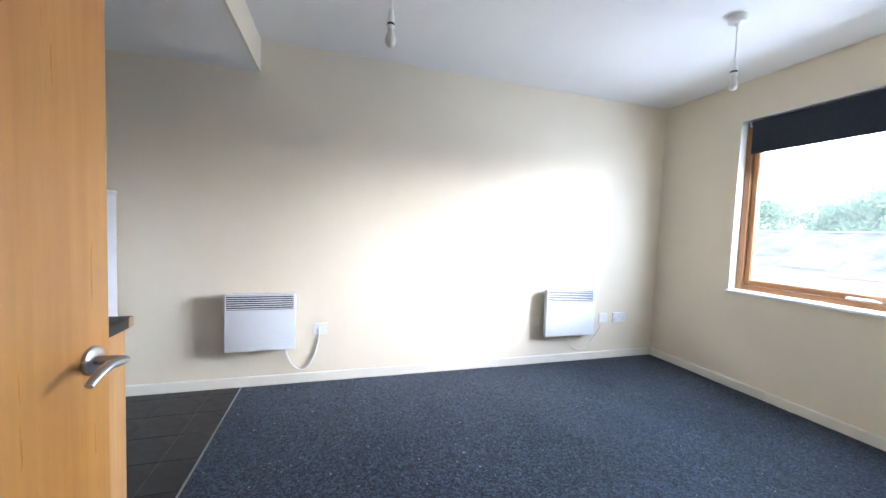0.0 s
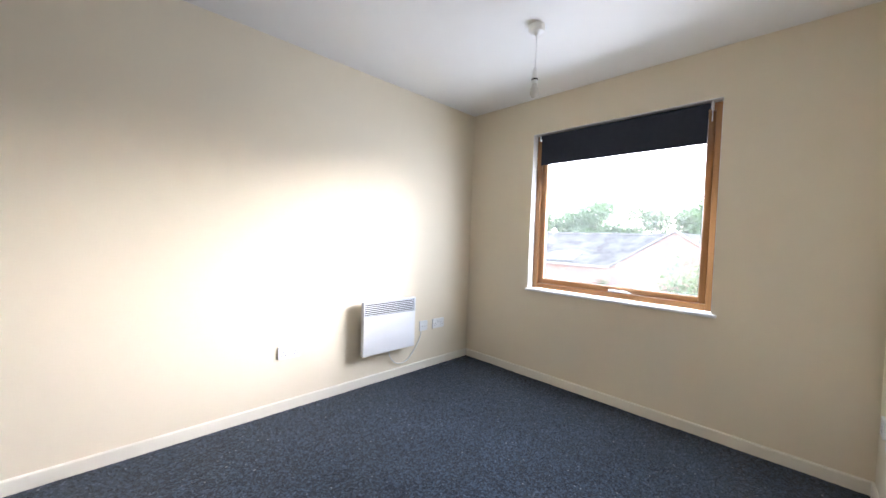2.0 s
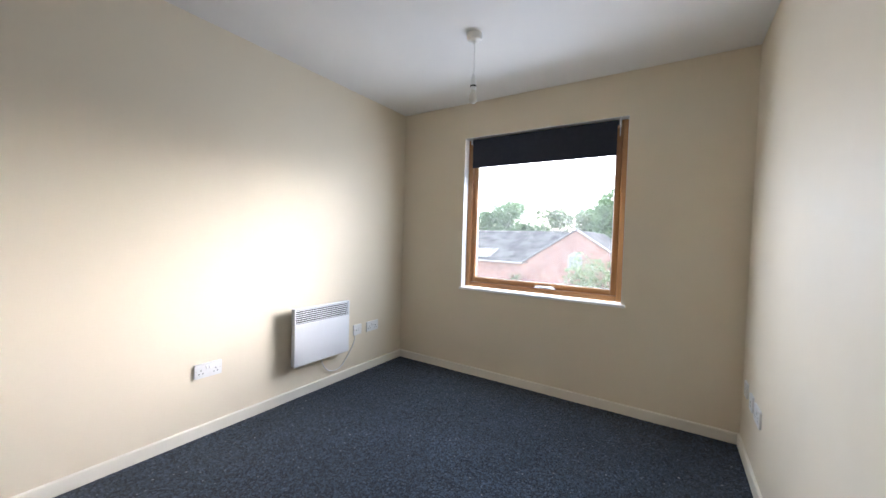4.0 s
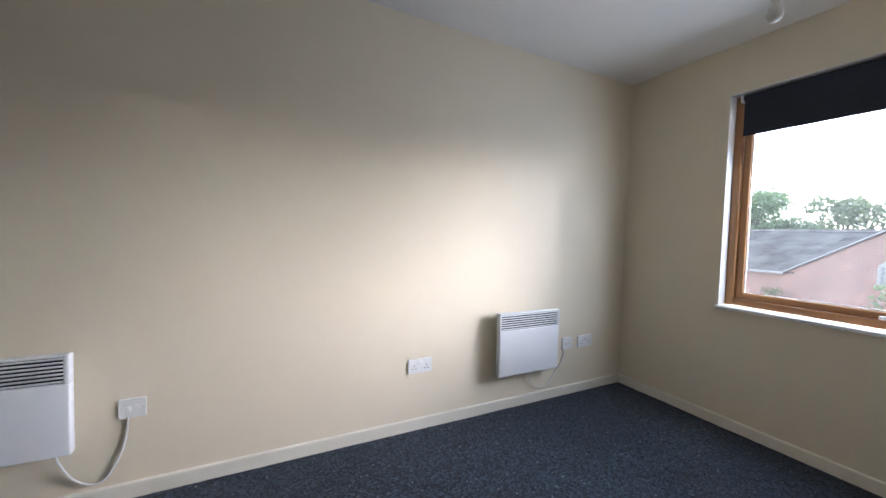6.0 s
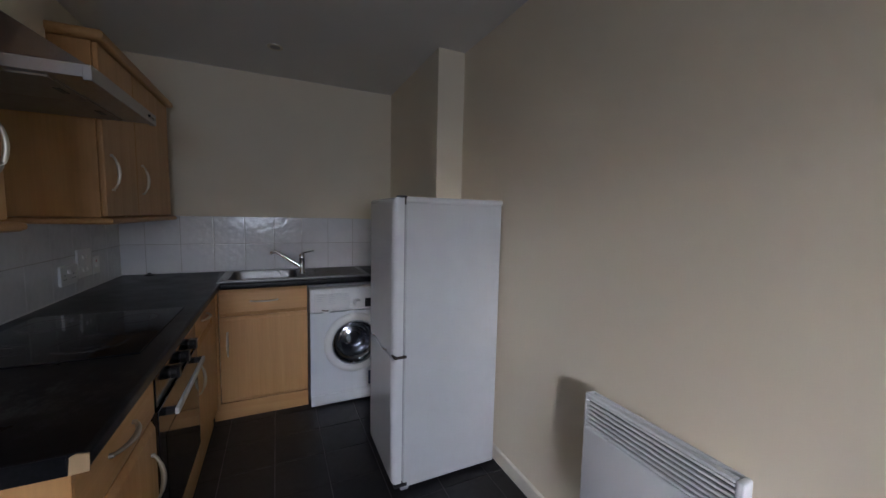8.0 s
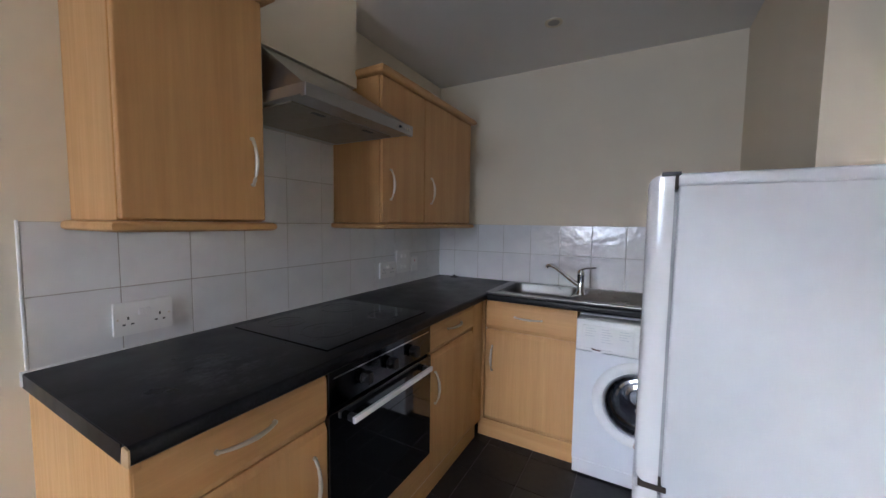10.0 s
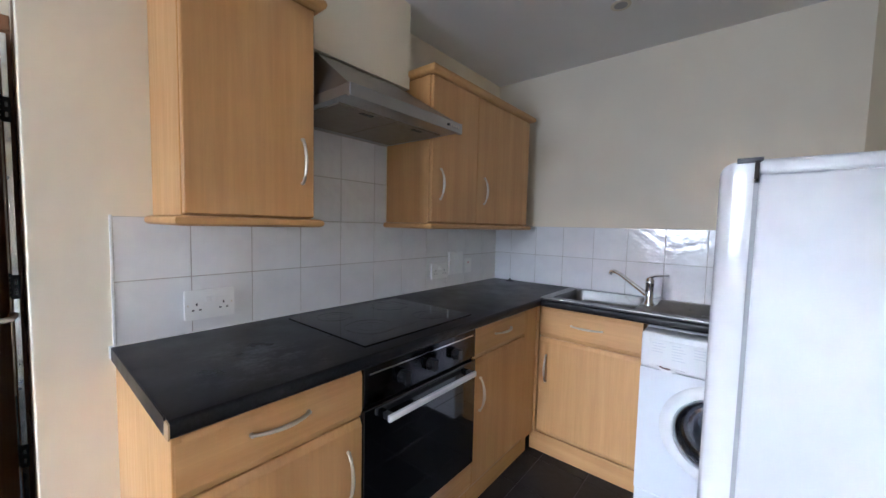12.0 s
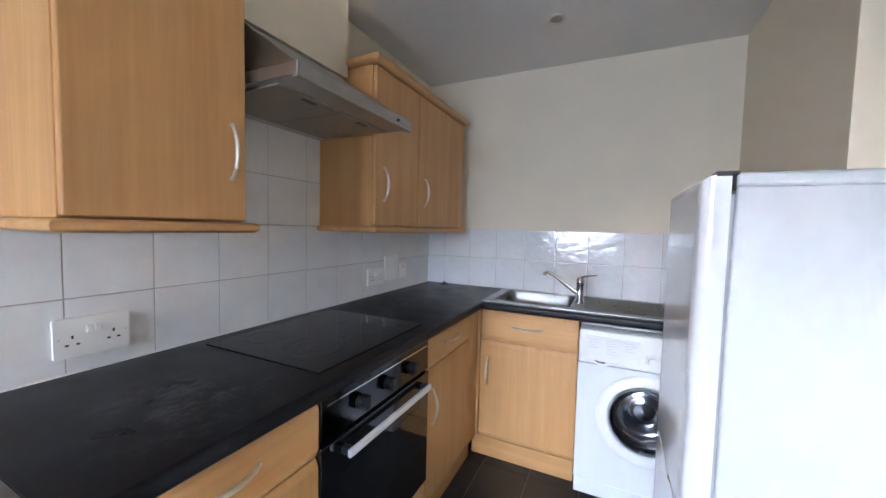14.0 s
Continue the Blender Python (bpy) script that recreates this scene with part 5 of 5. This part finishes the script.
box(bm, 35.8, 36.2, PY, 46, PZ - 0.02, PZ + 0.12)
part("ridge", bm, SHEET, shop)
bm = bmesh.new()
box(bm, WXX - 0.26, WXX - 0.12, GY1 + 0.1, 46, EZ - 0.14, EZ + 0.0)
part("gutter", bm, VERGE, shop, "pale gutter")
# broken rooflight with its glazing bars
for k in range(2):
    slope = (PZ - EZ) / (36 - WXX)
    y0 = 14.3 + k * 5.2
    bm = bmesh.new()
    x0, x1 = WXX + 0.35, WXX + 2.3
    z0, z1 = EZ + (x0 - WXX) * slope + 0.06, EZ + (x1 - WXX) * slope + 0.06
    prism(bm, [(x0, z0), (x1, z1), (x1, z1 + 0.05), (x0, z0 + 0.05)], Matrix(((1, 0, 0, 0), (0, 0, 1, y0), (0, 1, 0, 0), (0, 0, 0, 1))), 2.6)
    rl = part("rooflight", bm, ROOFLIGHT, shop, "dirty rooflight with missing panes")
    for j in range(7):
        yy = y0 + 0.05 + 0.41 * j
        bm = bmesh.new()
        prism(bm, [(x0, z0 + 0.05), (x1, z1 + 0.05), (x1, z1 + 0.11), (x0, z0 + 0.11)], Matrix(((1, 0, 0, 0), (0, 0, 1, yy), (0, 1, 0, 0), (0, 0, 0, 1))), 0.06)
        part("glazing_bar", bm, VERGE, rl)

# arched window in the gable
gw = part("window", solid(WXX - 0.02, WXX + 0.05, PY - 0.52, PY + 0.52, -0.72, 0.0), VERGE, shop, "pale round-headed window")
for k in range(5):
    yy = PY - 0.42 + 0.168 * k
    for j in range(4):
        part("window_pane", solid(WXX - 0.03, WXX - 0.015, yy, yy + 0.13, -0.68 + 0.22 * j, -0.50 + 0.22 * j), ROOFLIGHT, gw)
bm = bmesh.new()
arch = [(PY + 0.52 * math.cos(radians(a)), 0.0 + 0.52 * math.sin(radians(a))) for a in range(0, 181, 15)]
prism(bm, arch, Matrix(((0, 0, 1, WXX - 0.02), (1, 0, 0, 0), (0, 1, 0, 0), (0, 0, 0, 1))), 0.06)
part("window_head", bm, VERGE, gw)
bm = bmesh.new()
outer = [(PY + 0.72 * math.cos(radians(a)), 0.72 * math.sin(radians(a))) for a in range(0, 181, 15)]
inner = [(PY + 0.53 * math.cos(radians(a)), 0.53 * math.sin(radians(a))) for a in range(180, -1, -15)]
prism(bm, outer + inner, Matrix(((0, 0, 1, WXX - 0.03), (1, 0, 0, 0), (0, 1, 0, 0), (0, 0, 0, 1))), 0.06)
brick_part("window_arch", bm, gw)

shed = thing("low_shed", 42, -8, GZ, "long low ochre shed with a grey sheet roof", "building")
bm = bmesh.new()
box(bm, 44, 52, -60, 9, GZ, 1.0)
part("wall", bm, CLAD, shed)
bm = bmesh.new()
box(bm, 43.7, 52.3, -60, 9.2, 1.0, 1.25)
part("roof", bm, SHEET, shed)
roof_sheet("roof", shed, (34, -50, -1.1), (34, 2.6, -1.1), (44, 2.6, 0.15), (44, -50, 0.15), "y")
bm = bmesh.new()
box(bm, 34.2, 43.9, -50, 2.4, GZ, -1.25)
part("wall", bm, CLAD, shed)


# ---- trees ----
def crown_mesh(name, clumps, leaves, size, seed, mat):
    rng = np.random.RandomState(seed)
    verts, faces = [], []
    for cx, cy, cz, r in clumps:
        n = int(leaves * r * r)
        d = rng.normal(size=(n, 3))
        d /= np.linalg.norm(d, axis=1)[:, None]
        rad = r * (0.55 + 0.5 * rng.rand(n) ** 0.6)
        p = np.array((cx, cy, cz)) + d * rad[:, None] * np.array((1, 1, 0.8))
        for k in range(n):
            a = rng.normal(size=3)
            a /= np.linalg.norm(a)
            b = np.cross(a, rng.normal(size=3))
            b /= np.linalg.norm(b)
            s = size * (0.6 + 0.8 * rng.rand())
            i = len(verts)
            verts += [tuple(p[k] - a * s), tuple(p[k] + b * s * 0.5), tuple(p[k] + a * s), tuple(p[k] - b * s * 0.5)]
            faces.append((i, i + 1, i + 2, i + 3))
    me = bpy.data.meshes.new(name)
    me.from_pydata(verts, [], faces)
    me.materials.append(mat)
    return me


def tree(x, y, height, spread, seed, mat, label, base=GZ, leaf=0.26, density=75, name="tree", cat="tree"):
    rng = random.Random(seed)
    ob = thing(name, x, y, base, label, cat, "trees behind the workshop" if name == "tree" else "", local=True)
    bm = bmesh.new()
    sweep(bm, [(0, 0, -0.1), (0.1, 0.05, height * 0.25), (-0.05, 0.1, height * 0.5), (0.05, 0, height * 0.8)], [spread * 0.085, spread * 0.065, spread * 0.045, spread * 0.015], 10)
    clumps = []
    for k in range(30):
        a, h = rng.uniform(0, 6.28), rng.uniform(0.40, 0.95)
        w = spread * (1.0 - abs(h - 0.58) * 1.35) * rng.uniform(0.30, 1.0)
        c = (math.cos(a) * w, math.sin(a) * w, height * h)
        clumps.append((*c, spread * rng.uniform(0.24, 0.42)))
        if k < 8:
            sweep(bm, [(0, 0, height * h * 0.6), (c[0] * 0.5, c[1] * 0.5, height * h * 0.85), c], [spread * 0.03, spread * 0.02, spread * 0.008], 6)
    part("trunk", bm, BARK, ob, smooth=True)
    crown = new("crown", crown_mesh("crown", clumps, density, leaf, seed, mat))
    crown.parent = ob
    return ob


a = tree(60, 26.5, 13.2, 5.2, 3, LEAF_A, "broad green tree behind the workshop roofs")
b = tree(58, 17.0, 12.0, 4.4, 5, LEAF_B, "paler sparse tree behind the workshop roofs", density=38)
c = tree(56, 7.0, 14.0, 5.6, 8, LEAF_A, "tall dense green tree behind the sheds")
for src, spots in ((a, [(62, 36, 200, 0.95), (63, 30.5, 300, 0.9), (66, 11.5, 160, 0.92), (66, -14, 80, 1.0), (64, 60, 140, 1.0), (75, 13, 30, 0.85)]),
                   (b, [(66, 21.5, 120, 0.8), (61, 13.0, 330, 0.95), (60, -4, 200, 1.05), (66, 48, 20, 0.95), (72, 31, 70, 0.9)]),
                   (c, [(58, -24, 160, 0.9), (64, 23.0, 90, 0.72), (68, 2, 250, 0.95), (60, 72, 40, 1.0), (62, -42, 10, 1.0)])):
    for x, y, r, s in spots:
        copy_thing(src, pose(x, y, GZ, 0, 0, r)).scale = (s, s, s)
tree(20.4, 3.9, 6.1, 2.3, 21, LEAF_B, "young leafy tree in front of the brick gable", leaf=0.11, density=170, name="young_tree")
bush = thing("wall_shrub", 28.1, 11.6, -2.2, "small green shrub growing on the brick wall", "shrub", local=True)
tuft = new("leaves", crown_mesh("leaves", [(0, 0, 0.2, 0.42), (0.05, 0.25, 0.5, 0.3), (0, -0.2, 0.55, 0.32)], 420, 0.07, 4, LEAF_A))
tuft.parent = bush
